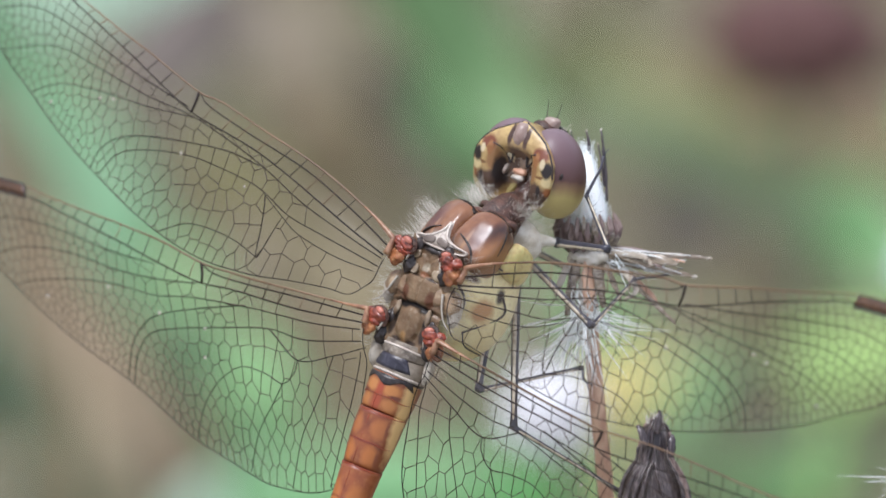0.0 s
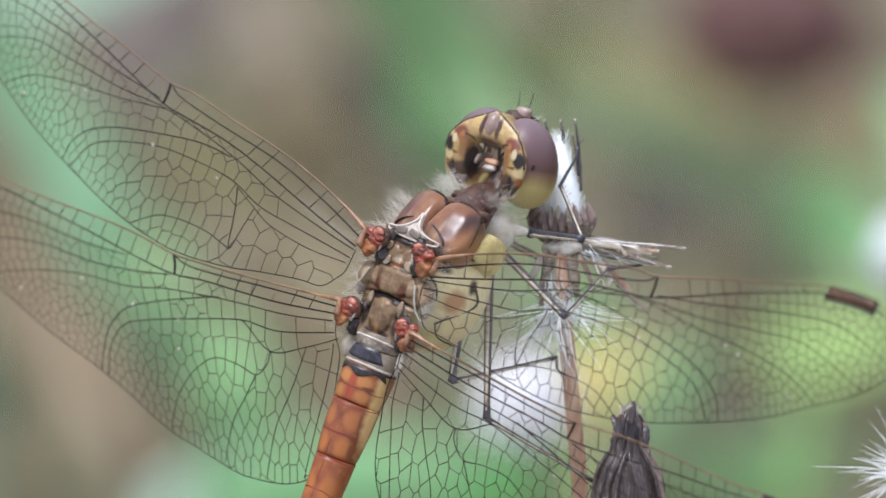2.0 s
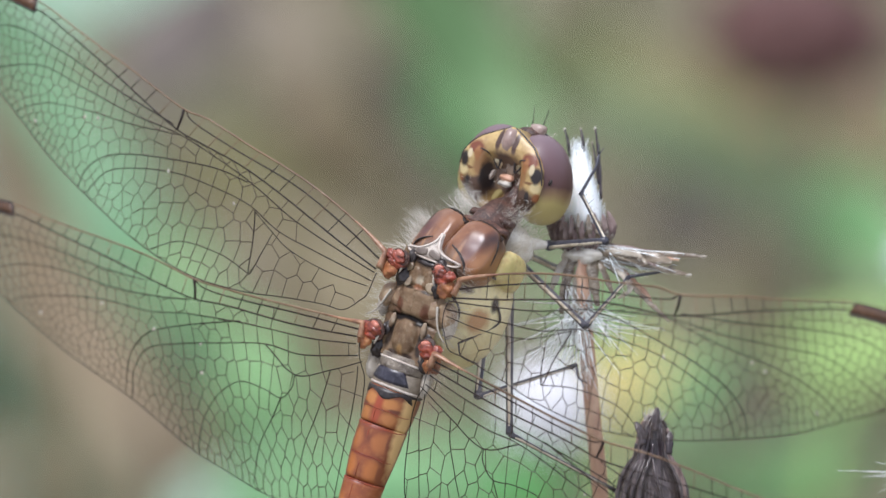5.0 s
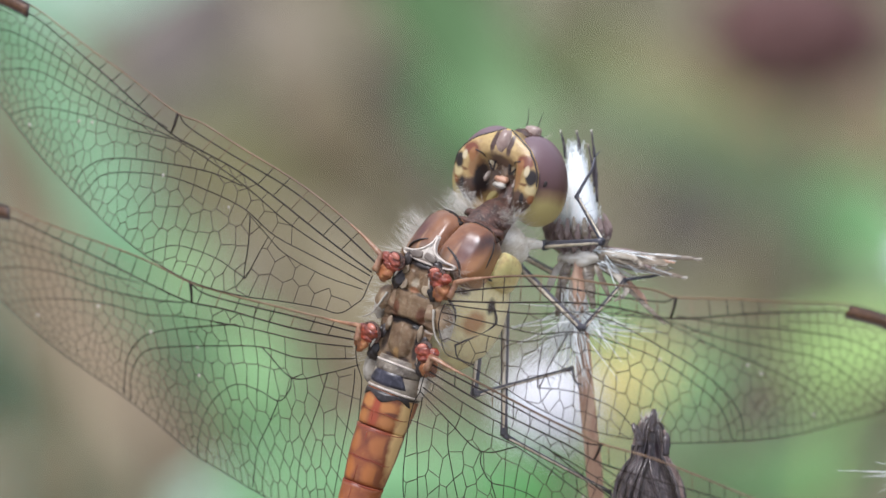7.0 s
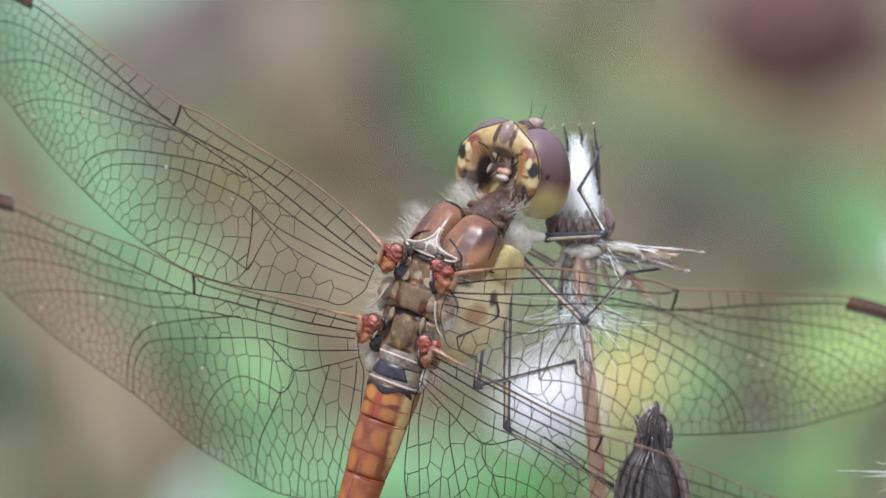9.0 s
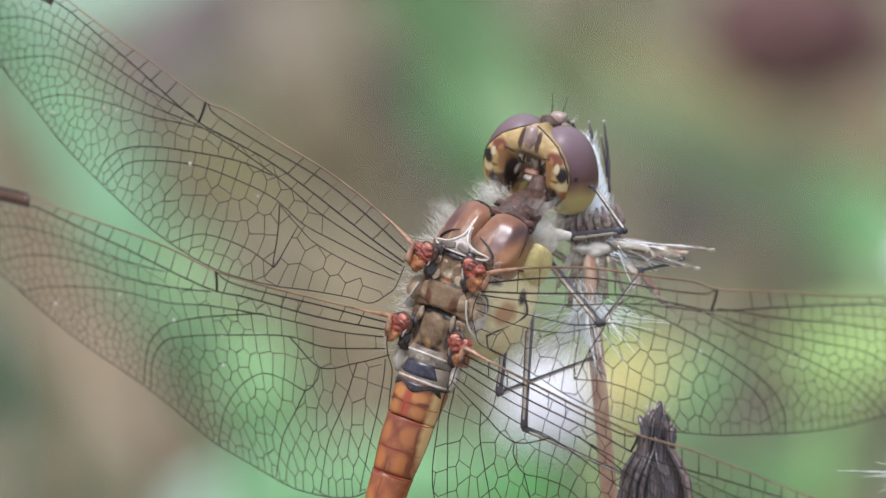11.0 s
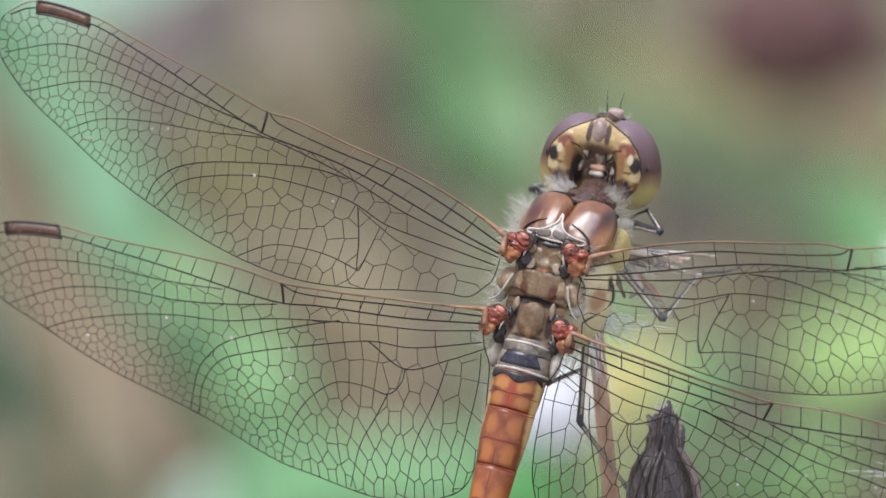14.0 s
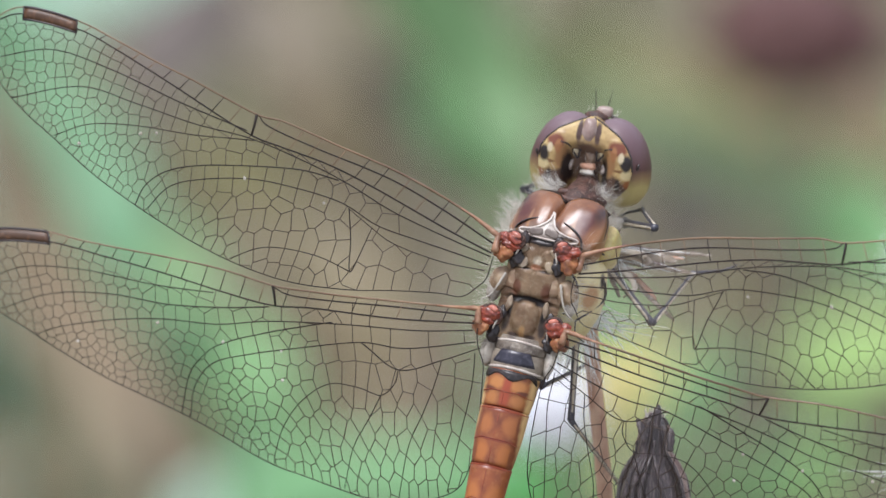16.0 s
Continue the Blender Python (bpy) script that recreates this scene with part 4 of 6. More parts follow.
def wing(name, parent, root, span, chord, edge, veins, cell, tall, nodus, stigma, seed, label, twist=0.0):
    root, span = Vector(root), Vector(span).normalized()
    chord = Vector(chord)
    chord = (chord - span * chord.dot(span)).normalized()
    up = span.cross(chord)
    if up.z < 0:
        up = -up
    outline, lines, net = venation(edge, veins, cell, tall, seed)
    rad = flat(veins["radius"], 12)

    def place(p, lift=0.0):
        u, v = p
        r = np.interp(u, rad[:, 0], rad[:, 1])
        z = 0.16 * math.sin(max(-0.6, v - r) * 2.2) * math.exp(-max(0.0, v - r) * 0.5) - 0.012 * (v - 3) ** 2 * 0.4 - 0.0009 * u * u + twist * u * max(0.0, v)
        return root + span * float(u) + chord * float(v) + up * (float(z) + lift)

    # membrane: a clear sheet on a grid trimmed to the outline
    bm = bmesh.new()
    top = outline[: len(outline)]
    n = 60
    us = np.linspace(outline[:, 0].min() + 0.02, outline[:, 0].max() - 0.02, n)
    cols = []
    for u in us:
        hits = []
        for a, b in zip(top, np.roll(top, -1, 0)):
            if (a[0] - u) * (b[0] - u) <= 0 and a[0] != b[0]:
                hits.append(a[1] + (b[1] - a[1]) * (u - a[0]) / (b[0] - a[0]))
        lo, hi = min(hits), max(hits)
        cols.append([bm.verts.new(place((u, lo + (hi - lo) * k / 22))) for k in range(23)])
    for a, b in zip(cols, cols[1:]):
        for k in range(22):
            bm.faces.new((a[k], a[k + 1], b[k + 1], b[k]))
    ob = part(name, bm, M["membrane"], parent, label)
    # fine net
    verts, faces = [], []
    for a, b in net:
        p, q = place(a), place(b)
        d = (q - p).normalized()
        s = d.cross(up).normalized()
        r = 0.019 + 0.005 * float(a[0] < 14)
        o = len(verts)
        for w in (p, q):
            verts += [(w + s * r) * MM, (w - s * r) * MM, (w + up * r * 1.4) * MM, (w - up * r * 1.4) * MM]
        for k, l in ((0, 2), (2, 1), (1, 3), (3, 0)):
            faces.append((o + k, o + l, o + 4 + l, o + 4 + k))
    me = bpy.data.meshes.new("vein_net")
    me.from_pydata(verts, [], faces)
    me.materials.append(M["net"])
    tagged(new("vein_net", me), "net of fine dark cross-veins", kind="stuff").parent = ob
    # main veins
    for kind, ln in zip(veins, lines):
        bm = bmesh.new()
        big = kind in ("subcosta", "radius")
        tube(bm, [place(p, 0.01) for p in ln], (0.05, 0.036) if big else (0.03, 0.024) if kind in ("loop", "anal", "anal_b", "anal_c", "trail", "branch_c") else (0.038, 0.026), 6)
        part("vein", bm, M["vein"], ob)
    lead = outline[outline[:, 1] < np.interp(outline[:, 0], rad[:, 0], rad[:, 1]) + 0.05]
    lead = lead[lead[:, 0].argsort()]
    bm = bmesh.new()
    tube(bm, [place(p, 0.02) for p in lead], (0.07, 0.032), 6)
    part("costa", bm, M["vein_amber"], ob, "amber leading-edge vein")
    near = [p for p in lead if p[0] < 2.4]
    bm = bmesh.new()
    n = len(near) - 1
    tube(bm, [place(p, 0.03) for p in near], [0.2 * (1 - k / n) ** 1.3 + 0.07 for k in range(n + 1)], 10, 0.75)
    part("vein_root", bm, M["root"], ob, "tan-brown root of the leading edge")
    rest = np.vstack([outline, outline[:1]])
    keep = [p for p in rest if p[1] >= np.interp(p[0], rad[:, 0], rad[:, 1]) + 0.05]
    bm = bmesh.new()
    tube(bm, [place(p) for p in keep], (0.03, 0.03), 5)
    part("trailing_edge", bm, M["vein"], ob)
    # rungs between the leading edge and the radius
    u = 1.6
    rng = np.random.default_rng(seed + 7)
    while u < lead[:, 0].max() - 1.2:
        if abs(u - nodus) > 0.4 and not stigma[0] - 0.2 < u < stigma[1] + 0.2:
            bm = bmesh.new()
            a = np.array((u, np.interp(u, lead[:, 0], lead[:, 1])))
            b = np.array((u + 0.25, np.interp(u + 0.25, rad[:, 0], rad[:, 1])))
            tube(bm, [place(a, 0.01), place(b, 0.01)], (0.026, 0.026), 5)
            part("rung", bm, M["vein"] if rng.random() < 0.6 else M["vein_amber"], ob)
        u += (1.25 if u < nodus else 1.0) * (0.85 + 0.3 * rng.random())
    a, b = (np.array((nodus + d, np.interp(nodus + d, line[:, 0], line[:, 1]))) for d, line in ((0, lead), (-0.25, rad)))
    bm = bmesh.new()
    tube(bm, [place(a, 0.03), place((a + b) / 2, 0.03), place(b, 0.02)], (0.085, 0.06), 6)
    part("nodus", bm, M["vein"], ob, "dark notch in the leading edge")
    # coloured cell near the tip
    bm = bmesh.new()
    rows = []
    for k in range(11):
        u = stigma[0] + (stigma[1] - stigma[0]) * k / 10
        lo, hi = np.interp(u, lead[:, 0], lead[:, 1]), np.interp(u - 0.2, rad[:, 0], rad[:, 1]) + 0.12
        if hi - lo < 0.55:
            hi = lo + 0.6
        rows.append([bm.verts.new(place((u - 0.25 * f, lo + (hi - lo) * f), h)) for f, h in ((0, 0.05), (0.5, 0.08), (1, 0.05), (1, -0.05), (0.5, -0.07), (0, -0.05))])
    for r0, r1 in zip(rows, rows[1:]):
        for k in range(6):
            bm.faces.new((r0[k], r0[(k + 1) % 6], r1[(k + 1) % 6], r1[k]))
    bm.faces.new(rows[0][::-1])
    bm.faces.new(rows[-1])
    rim = [place((stigma[0] + (stigma[1] - stigma[0]) * k / 10, np.interp(stigma[0] + (stigma[1] - stigma[0]) * k / 10, lead[:, 0], lead[:, 1])), 0.03) for k in range(11)]
    st = part("pterostigma", bm, M["stigma"], ob, "brown cell with black rim near the wing tip")
    bm = bmesh.new()
    tube(bm, rim, (0.07, 0.07), 6)
    part("rim", bm, M["black"], st)
    for q, k in ((0, 0), (1, 10)):
        u = stigma[q]
        lo, hi = np.interp(u, lead[:, 0], lead[:, 1]), np.interp(u - 0.2, rad[:, 0], rad[:, 1]) + 0.12
        bm = bmesh.new()
        tube(bm, [place((u, lo), 0.04), place((u - 0.25, max(hi, lo + 0.6)), 0.04)], (0.06, 0.05), 6)
        part("rim", bm, M["black"], st)
    low = []
    for k in range(11):
        u = stigma[0] + (stigma[1] - stigma[0]) * k / 10
        lo, hi = np.interp(u, lead[:, 0], lead[:, 1]), np.interp(u - 0.2, rad[:, 0], rad[:, 1]) + 0.12
        low.append(place((u - 0.25, max(hi, lo + 0.6)), 0.03))
    bm = bmesh.new()
    tube(bm, low, (0.06, 0.06), 6)
    part("rim", bm, M["black"], st)
    # dust on the membrane
    for k in range(5):
        u = 8 + 15 * rng.random()
        bm = bmesh.new()
        blob(bm, place((u, 2.5 + 3 * rng.random()), 0.05), (0.07 + 0.04 * rng.random(), 0.08, 0.05), (0, 0, 40 * k), 0.5, k, 8)
        part("dust_speck", bm, M["pale"], ob, "pale speck of dust on the wing")
    return ob


def fore_cell(u, v):
    return float(np.interp(u, (0, 6, 14, 20, 29), (1.15, 1.05, 0.82, 0.62, 0.52)) * np.interp(v, (0, 3, 7.5), (1.0, 0.95, 0.64)))


def hind_cell(u, v):
    return float(np.interp(u, (0, 6, 14, 20, 29), (1.0, 1.0, 0.84, 0.64, 0.52)) * np.interp(v, (0, 3.8, 5, 11), (1.0, 0.95, 0.72, 0.54)))



# how far the cells of each wing are drawn out, from root to tip
FORE_TALL, HIND_TALL = ((0, 16, 22), (1.35, 1.35, 1.0)), ((0, 5, 9, 14), (2.1, 1.8, 1.25, 1.0))
FLY = new("dragonfly")
tagged(FLY, "orange-brown dragonfly with spread clear veined wings, clinging to a spent flower", "dragonfly")
wing("forewing", FLY, (-2.41, -0.10, 0.11), (-0.967, 0.243, 0.073), (-0.225, -0.954, 0.198), FORE_EDGE, FORE_VEINS, fore_cell, FORE_TALL, 14.1, (24.95, 27.85), 11,
     "clear forewing with brown tint and dark net of veins", -0.02)
wing("forewing", FLY, (2.43, -0.15, -0.33), (0.959, 0.256, 0.118), (0.235, -0.958, 0.164), FORE_EDGE, FORE_VEINS, fore_cell, FORE_TALL, 14.1, (24.95, 27.85), 11,
     "clear forewing with brown tint and dark net of veins", -0.02)
wing("hindwing", FLY, (-2.46, -4.03, 0.04), (-0.995, -0.087, -0.052), (0.095, -0.976, -0.198), HIND_EDGE, HIND_VEINS, hind_cell, HIND_TALL, 11.3, (24.0, 27.1), 23,
     "broad clear hindwing with dark net of veins", -0.01)
wing("hindwing", FLY, (2.43, -4.18, 0.28), (0.997, -0.076, 0.029), (0.0, -0.95, -0.3), HIND_EDGE, HIND_VEINS, hind_cell, HIND_TALL, 11.3, (23.5, 26.6), 23,
     "broad clear hindwing with dark net of veins", -0.01)


def rolled(ob, degrees=-13.0, pivot=(0, 0, -1.4)):
    """Leans a part of the thorax to its left about the long axis."""
    p = Vector(pivot) * MM
    ob.matrix_basis = Matrix.Translation(p) @ Matrix.Rotation(radians(degrees), 4, "Y") @ Matrix.Translation(-p)
    return ob


def thorax():
    rolled(one_blob("thorax", (0, -1.95, -4.0), (2.46, 3.6, 3.05), M["side"], FLY, "yellow and tan thorax with dark seams", (0, 0, 0), 0.03, 40))
    # front shield: two swollen lobes with a groove between them
    for s in (-1, 1):
        m = Matrix.LocRotScale((1.16 * s, 1.0, -2.86), Euler((radians(-30), radians(14 * s), radians(-6 * s))), None)
        bm = bmesh.new()
        blob(bm, (0, 0, 0), (1, 1, 1), seg=48)
        for v in bm.verts:
            c = v.co
            x, y, z = (math.copysign(abs(q) ** p, q) * r for q, p, r in zip(c, (0.7, 0.66, 0.62), (1.38, 1.68, 1.2)))
            x *= 1 - 0.1 * y / 1.56
            v.co = m @ (Vector((x, y, z)) + c * 0.06 * noise.noise(c * 2.2 + Vector((s, 0, 0))))
        rolled(part("front_shield", bm, M["red_chitin"], FLY, "glossy red-brown front shield lobe"))

        def on(u, v, h=0.0, m=m):
            """A place on the lobe: u across, v along, both from -1 to 1."""
            w = math.sqrt(max(0.03, 1 - abs(u) ** 2.5 - abs(v) ** 2.7))
            return m @ Vector((1.38 * u * (1 - 0.08 * v), 1.68 * v, 1.2 * w**0.62 + h))

        bm = bmesh.new()
        tube(bm, spline([on(-0.52 * s, -0.26, 0.04), on(-0.1 * s, -0.4, 0.06), on(0.26 * s, -0.6, 0.06), on(0.42 * s, -0.84, 0.03)], 6), (0.06, 0.1), 8, 0.7, 0.15)
        rolled(part("shield_seam", bm, M["black"], FLY, "black arc at the rear of the shield"))
        bm = bmesh.new()
        tube(bm, spline([on(0.95 * s, -0.4, -0.1), on(0.97 * s, 0.1, -0.1), on(0.85 * s, 0.55, -0.1), on(0.5 * s, 0.85, -0.05)], 6), (0.07, 0.09), 8, 0.7, 0.15)
        rolled(part("shield_seam", bm, M["black"], FLY))
        bm = bmesh.new()
        tube(bm, spline([on(u * s, 0.9 - 0.25 * u * u, -0.18) for u in (-0.85, -0.4, 0.0, 0.4, 0.8)], 6), (0.2, 0.2), 10, 0.8, 0.25)
        rolled(part("collar_band", bm, M["vein"], FLY, "dark band before the shield"))
    # pale forked plate behind the shield, with two grey windows and a black lump for the shaded gap at its foot
    outline = spline([(0.2, 1.66, 0), (0.1, 1.2, 0), (-0.3, 0.82, 0), (-0.8, 0.6, 0), (-1.3, 0.52, 0), (-1.28, 0.34, 0), (-0.8, 0.27, 0), (-0.1, 0.2, 0), (0.65, 0.2, 0), (1.2, 0.2, 0), (1.72, 0.3, 0), (1.72, 0.48, 0), (1.1, 0.58, 0), (0.6, 0.8, 0), (0.36, 1.2, 0), (0.26, 1.6, 0)], 4)

    def sill(x, y):
        return -0.5 - 0.1 * x * x - 0.55 * max(0.0, y - 0.75) ** 1.3

    bm = bmesh.new()
    rim = [bm.verts.new((p.x, p.y, sill(p.x, p.y))) for p in outline]
    foot = [bm.verts.new((p.x, p.y, sill(p.x, p.y) - 0.3)) for p in outline]
    mid = bm.verts.new((0.05, 0.55, sill(0.05, 0.55) + 0.03))
    for k in range(len(rim)):
        q = (k + 1) % len(rim)
        bm.faces.new((mid, rim[k], rim[q]))
        bm.faces.new((rim[k], foot[k], foot[q], rim[q]))
    fork = part("collar_fork", bm, M["fork"], FLY, "cream forked plate behind the shield")
    bm = bmesh.new()
    tube(bm, [Vector((p.x, p.y, sill(p.x, p.y))) for p in outline], (0.075, 0.075), 8, 0.8, 0.1)
    part("fork_rim", bm, M["fork"], fork)
    for x, y, turn in ((-0.4, 0.5, 12), (0.42, 0.52, -14)):
        pillow("fork_window", (x, y, sill(x, y) + 0.03), (0.38, 0.2, 0.1), M["grey_window"], fork, "grey window in the plate", (0, 0, turn), 0.6, 0.15, 16)
    one_blob("collar_gap", (0.0, -0.04, -0.72), (0.8, 0.22, 0.22), M["black"], FLY, "", (0, 0, 0), 0.2, 16)
    for s in (-1, 1):
        rolled(pillow("front_edge_plate", (2.05 * s, 0.5, -4.8), (0.52, 1.0, 1.25), M["yellow"], FLY, "pale yellow plate under the shoulder", (-20, 12 * s, 0), 0.75, 0.08, 22))
        # dark seams between the side plates
        for pts, r in ((((2.0, 0.6, -2.6), (2.35, 0.1, -3.6), (2.15, 0.15, -4.8)), 0.07), (((2.48, -1.2, -4.0), (2.48, -1.45, -4.4), (2.45, -2.2, -4.75), (2.3, -3.0, -3.6), (2.12, -3.6, -2.6)), 0.085),
                       (((1.75, -1.1, -1.3), (2.1, -1.9, -2.0), (2.05, -2.9, -2.0), (1.8, -3.4, -1.6)), 0.08), (((2.1, -3.6, -2.6), (2.0, -4.3, -3.2), (1.9, -4.6, -4.6)), 0.05)):
            bm = bmesh.new()
            tube(bm, spline([(x * 1.0 * s, y, z) for x, y, z in pts], 6), (r, r * 0.8), 6, 0.8, 0.2)
            rolled(part("seam", bm, M["black"], FLY))
        # hinge of each wing: a red knob, a pink cap, an orange base, black lumps for the shade in the gaps
        for x0, y0, z0 in ((-0.1, -0.12, 0.02), (0.28, -4.12, -0.2)):
            lumps = random.Random(int(40 + 10 * y0 + s))
            for name, (dx, dy, dz), r, m, turn, q in (("hinge_knob", (1.45, -0.04, 0.02), (0.44, 0.3, 0.28), "sclerite", (0, 0, 18), 0.3), ("hinge_cap", (1.36, 0.2, 0.12), (0.27, 0.16, 0.16), "cap", (0, 10, 20), 0.1),
                                                      ("hinge_knob", (1.62, -0.36, -0.1), (0.5, 0.28, 0.26), "sclerite", (0, 0, 12), 0.4), ("hinge_ring", (1.44, -0.1, -0.16), (0.62, 0.52, 0.22), "neck", (0, 0, 15), 0.2),
                                                      ("hinge_base", (1.9, -0.78, -0.2), (0.42, 0.46, 0.26), "amber", (0, 12, 14), 0.4), ("hinge_base", (1.96, -0.05, -0.08), (0.36, 0.3, 0.22), "sclerite", (0, 10, 20), 0.4),
                                                      ("hinge_gap", (1.22, -0.95, -0.62), (0.4, 0.5, 0.3), "black", (0, 0, 15), 0.4), ("hinge_gap", (1.02, 0.1, -0.6), (0.3, 0.46, 0.26), "black", (0, 0, 0), 0.3),
                                                      ("hinge_rim", (1.14, -0.55, -0.06), (0.05, 0.26, 0.08), "pale", (0, 0, 25), 0.3)):
                one_blob(name, ((dx + x0) * s, y0 + dy, z0 + dz), [a * lumps.uniform(0.88, 1.14) for a in r], M[m], FLY, "", (turn[0], turn[1] * s, (turn[2] + lumps.uniform(-12, 12)) * s), q, 24)
            bm = bmesh.new()
            tube(bm, [((1.4 + x0 + 0.46 * math.cos(a)) * s, y0 + 0.02 + 0.38 * math.sin(a), z0 + 0.06) for a in (math.pi * (0.1 + 0.95 * k / 12) for k in range(13))], (0.05, 0.06), 6, 0.8, 0.2)
            part("hinge_arc", bm, M["neck"], FLY)
        one_blob("wing_root_skin", (1.85 * s, -2.3, -0.95), (0.55, 0.7, 0.45), M["tan"], FLY, "", (0, 25 * s, 15 * s), 0.2, 18)
        one_blob("wing_root_skin", (2.02 * s, -2.6, -1.2), (0.42, 0.95, 0.45), M["pale"], FLY, "", (0, 30 * s, 10 * s), 0.2, 16)
        one_blob("wing_root_skin", (1.62 * s, -6.0, -1.3), (0.3, 0.9, 0.55), M["pale"], FLY, "", (0, 30 * s, 0), 0.3, 16)
        bm = bmesh.new()
        tube(bm, spline([(1.5 * s, -1.95, -0.42), (1.72 * s, -2.6, -0.35), (2.05 * s, -3.25, -0.4), (2.5 * s, -3.6, -0.4)], 5), (0.13, 0.05), 8, 0.6, 0.1)
        part("side_cord", bm, M["pale"], FLY, "pale cord along the side of the back")
    # the back between the wings: one sheet with low plates and dark furrows
    def back(x, y):
        z = -0.55 - 0.09 * x * x
        z += 0.2 * max(0, 1 - (x / (1.1 + 0.12 * y + 0.3)) ** 4 - ((y + 2.15) / 0.72) ** 4) ** 0.4 if abs(y + 2.15) < 0.72 and abs(x) < 1.2 else 0
        d = 1 - (abs(x) / 0.74) ** 2.4 - (abs(y + 4.05) / 0.92) ** 2.4
        z += 0.3 * max(0, d) ** 0.45
        for cx in (-0.5, 0.5):
            d = 1 - ((x - cx) / 0.42) ** 2 - ((y + 0.85) / 0.5) ** 2
            z += 0.14 * max(0, d) ** 0.5
        d = 1 - (x / 0.4) ** 2 - ((y + 1.25) / 0.3) ** 2
        z += 0.12 * max(0, d) ** 0.5
        z -= 0.14 * math.exp(-(((y + 3.0 + 0.12 * abs(x)) / 0.1) ** 2)) + 0.04 * math.exp(-((x / 0.06) ** 2))
        return z + 0.035 * noise.noise(Vector((x * 2.6, y * 2.6, 0))) + 0.015 * noise.noise(Vector((x * 8, y * 8, 4)))

    bm = bmesh.new()
    sheet = [[bm.verts.new((x, y, back(x, y))) for x in np.linspace(-1.6, 1.6, 65)] for y in np.linspace(0.45, -5.3, 110)]
    for r0, r1 in zip(sheet, sheet[1:]):
        for k in range(64):
            bm.faces.new((r0[k], r0[k + 1], r1[k + 1], r1[k]))
    bmesh.ops.solidify(bm, geom=bm.faces[:], thickness=0.15)
    bmesh.ops.recalc_face_normals(bm, faces=bm.faces[:])
    part("back_plate", bm, M["back"], FLY, "mottled brown back with dark furrows")
    for s in (-1, 1):
        for (x, y, z), r, m, turn in (((0.72, -1.2, -0.5), (0.26, 0.36, 0.1), "tergum", 25), ((1.12, -2.2, -0.62), (0.36, 0.52, 0.12), "tan", 12), ((0.85, -0.45, -0.5), (0.3, 0.26, 0.12), "tergum", -20), ((1.0, -3.45, -0.6), (0.18, 0.42, 0.12), "tergum", 8)):
            one_blob("sclerite", (x * s, y, z), r, M[m], FLY, "", (0, 12 * s, turn * s), 0.3, 16)
    one_blob("tail_plate", (0, -5.3, -0.95), (1.05, 0.45, 0.45), M["tergum"], FLY, "", (0, 0, 0), 0.08, 20)
    # underside of the fore body and the leg sockets
    one_blob("breast", (0.9, 1.5, -6.7), (1.25, 1.1, 1.4), M["breast"], FLY, "pale hairy breast", (-20, -13, 0), 0.08, 22)
    for hip in ((2.48, 2.02, -8.02), (0.83, 0.59, -8.23), (0.62, -0.48, -8.2), (-0.3, 2.2, -8.0), (-0.3, 1.2, -8.3), (-0.49, -0.81, -8.18)):
        x = 1.2 if hip[0] > 1 else 0.5
        bm = bmesh.new()
        tube(bm, spline([(x, hip[1] - 0.4, -6.6), ((x + hip[0]) / 2, hip[1] - 0.15, -7.4), hip], 4), (0.5, 0.22), 10, 0.9, 0.05)
        part("leg_socket", bm, M["breast"], FLY)
        one_blob("hip_joint", hip, (0.3, 0.3, 0.3), M["leg"], FLY, "", (0, 0, 0), 0.1, 10)
    # neck and pale down
    bm = bmesh.new()
    tube(bm, spline([(0.5, 1.4, -4.3), (0.5, 2.6, -5.3), (0.35, 3.3, -6.7), (0.1, 4.5, -7.1)], 5), (1.55, 0.5), 22, 0.85, 0.08)
    part("neck", bm, M["neck"], FLY, "dark brown folded neck")
    for k, (y, z, r) in enumerate(((2.2, -4.5, 1.4), (2.65, -5.1, 1.25))):
        bm = bmesh.new()
        tube(bm, [(0.5 + r * math.cos(a), y + 0.3 * math.sin(a), z + r * 0.6 * math.sin(a)) for a in (math.pi * (0.05 + 0.9 * q / 16) for q in range(17))], (0.3, 0.22), 8, 0.8, 0.3)
        part("neck_fold", bm, M["neck"], FLY)
    roots = []
    random.seed(9)
    for _ in range(1000):
        s = random.choice((-1, 1))
        a = random.uniform(0.0, 1.0)
        q = Vector((s * random.uniform(1.5, 2.3), 1.9 - 2.2 * a, -4.6 - 1.5 * random.random())) if random.random() < 0.45 else Vector((s * random.uniform(0.5, 1.7), 2.2 + random.random() * 1.1, -4.5 - 1.8 * random.random()))
        roots.append((q, Vector((s * 1.0, 0.8, 0.2 + random.random() * 0.5))))
    for _ in range(500):
        roots.append((Vector((random.uniform(0.2, 2.1), 0.8 + 1.8 * random.random(), -6.2 - 1.6 * random.random())), Vector((0.8, 0.7, 0.3))))
    for _ in range(500):
        q = Vector((-random.uniform(1.6, 2.5), 1.8 - 2.4 * random.random(), -2.4 - 1.6 * random.random()))
        roots.append((q, Vector((-1.0, 0.6, 0.5))))
    for _ in range(700):
        s = random.choice((-1, 1))
        q = Vector((s * random.uniform(1.6, 2.3), random.uniform(-6.0, 0.4), random.uniform(-1.6, -0.7)))
        roots.append((q, Vector((s * 0.9, random.uniform(-0.4, 0.3), 0.5))))
    hairs("down", roots, 1.2, M["hair"], FLY, "soft pale down round the neck", 0.0065, 0.35)


thorax()


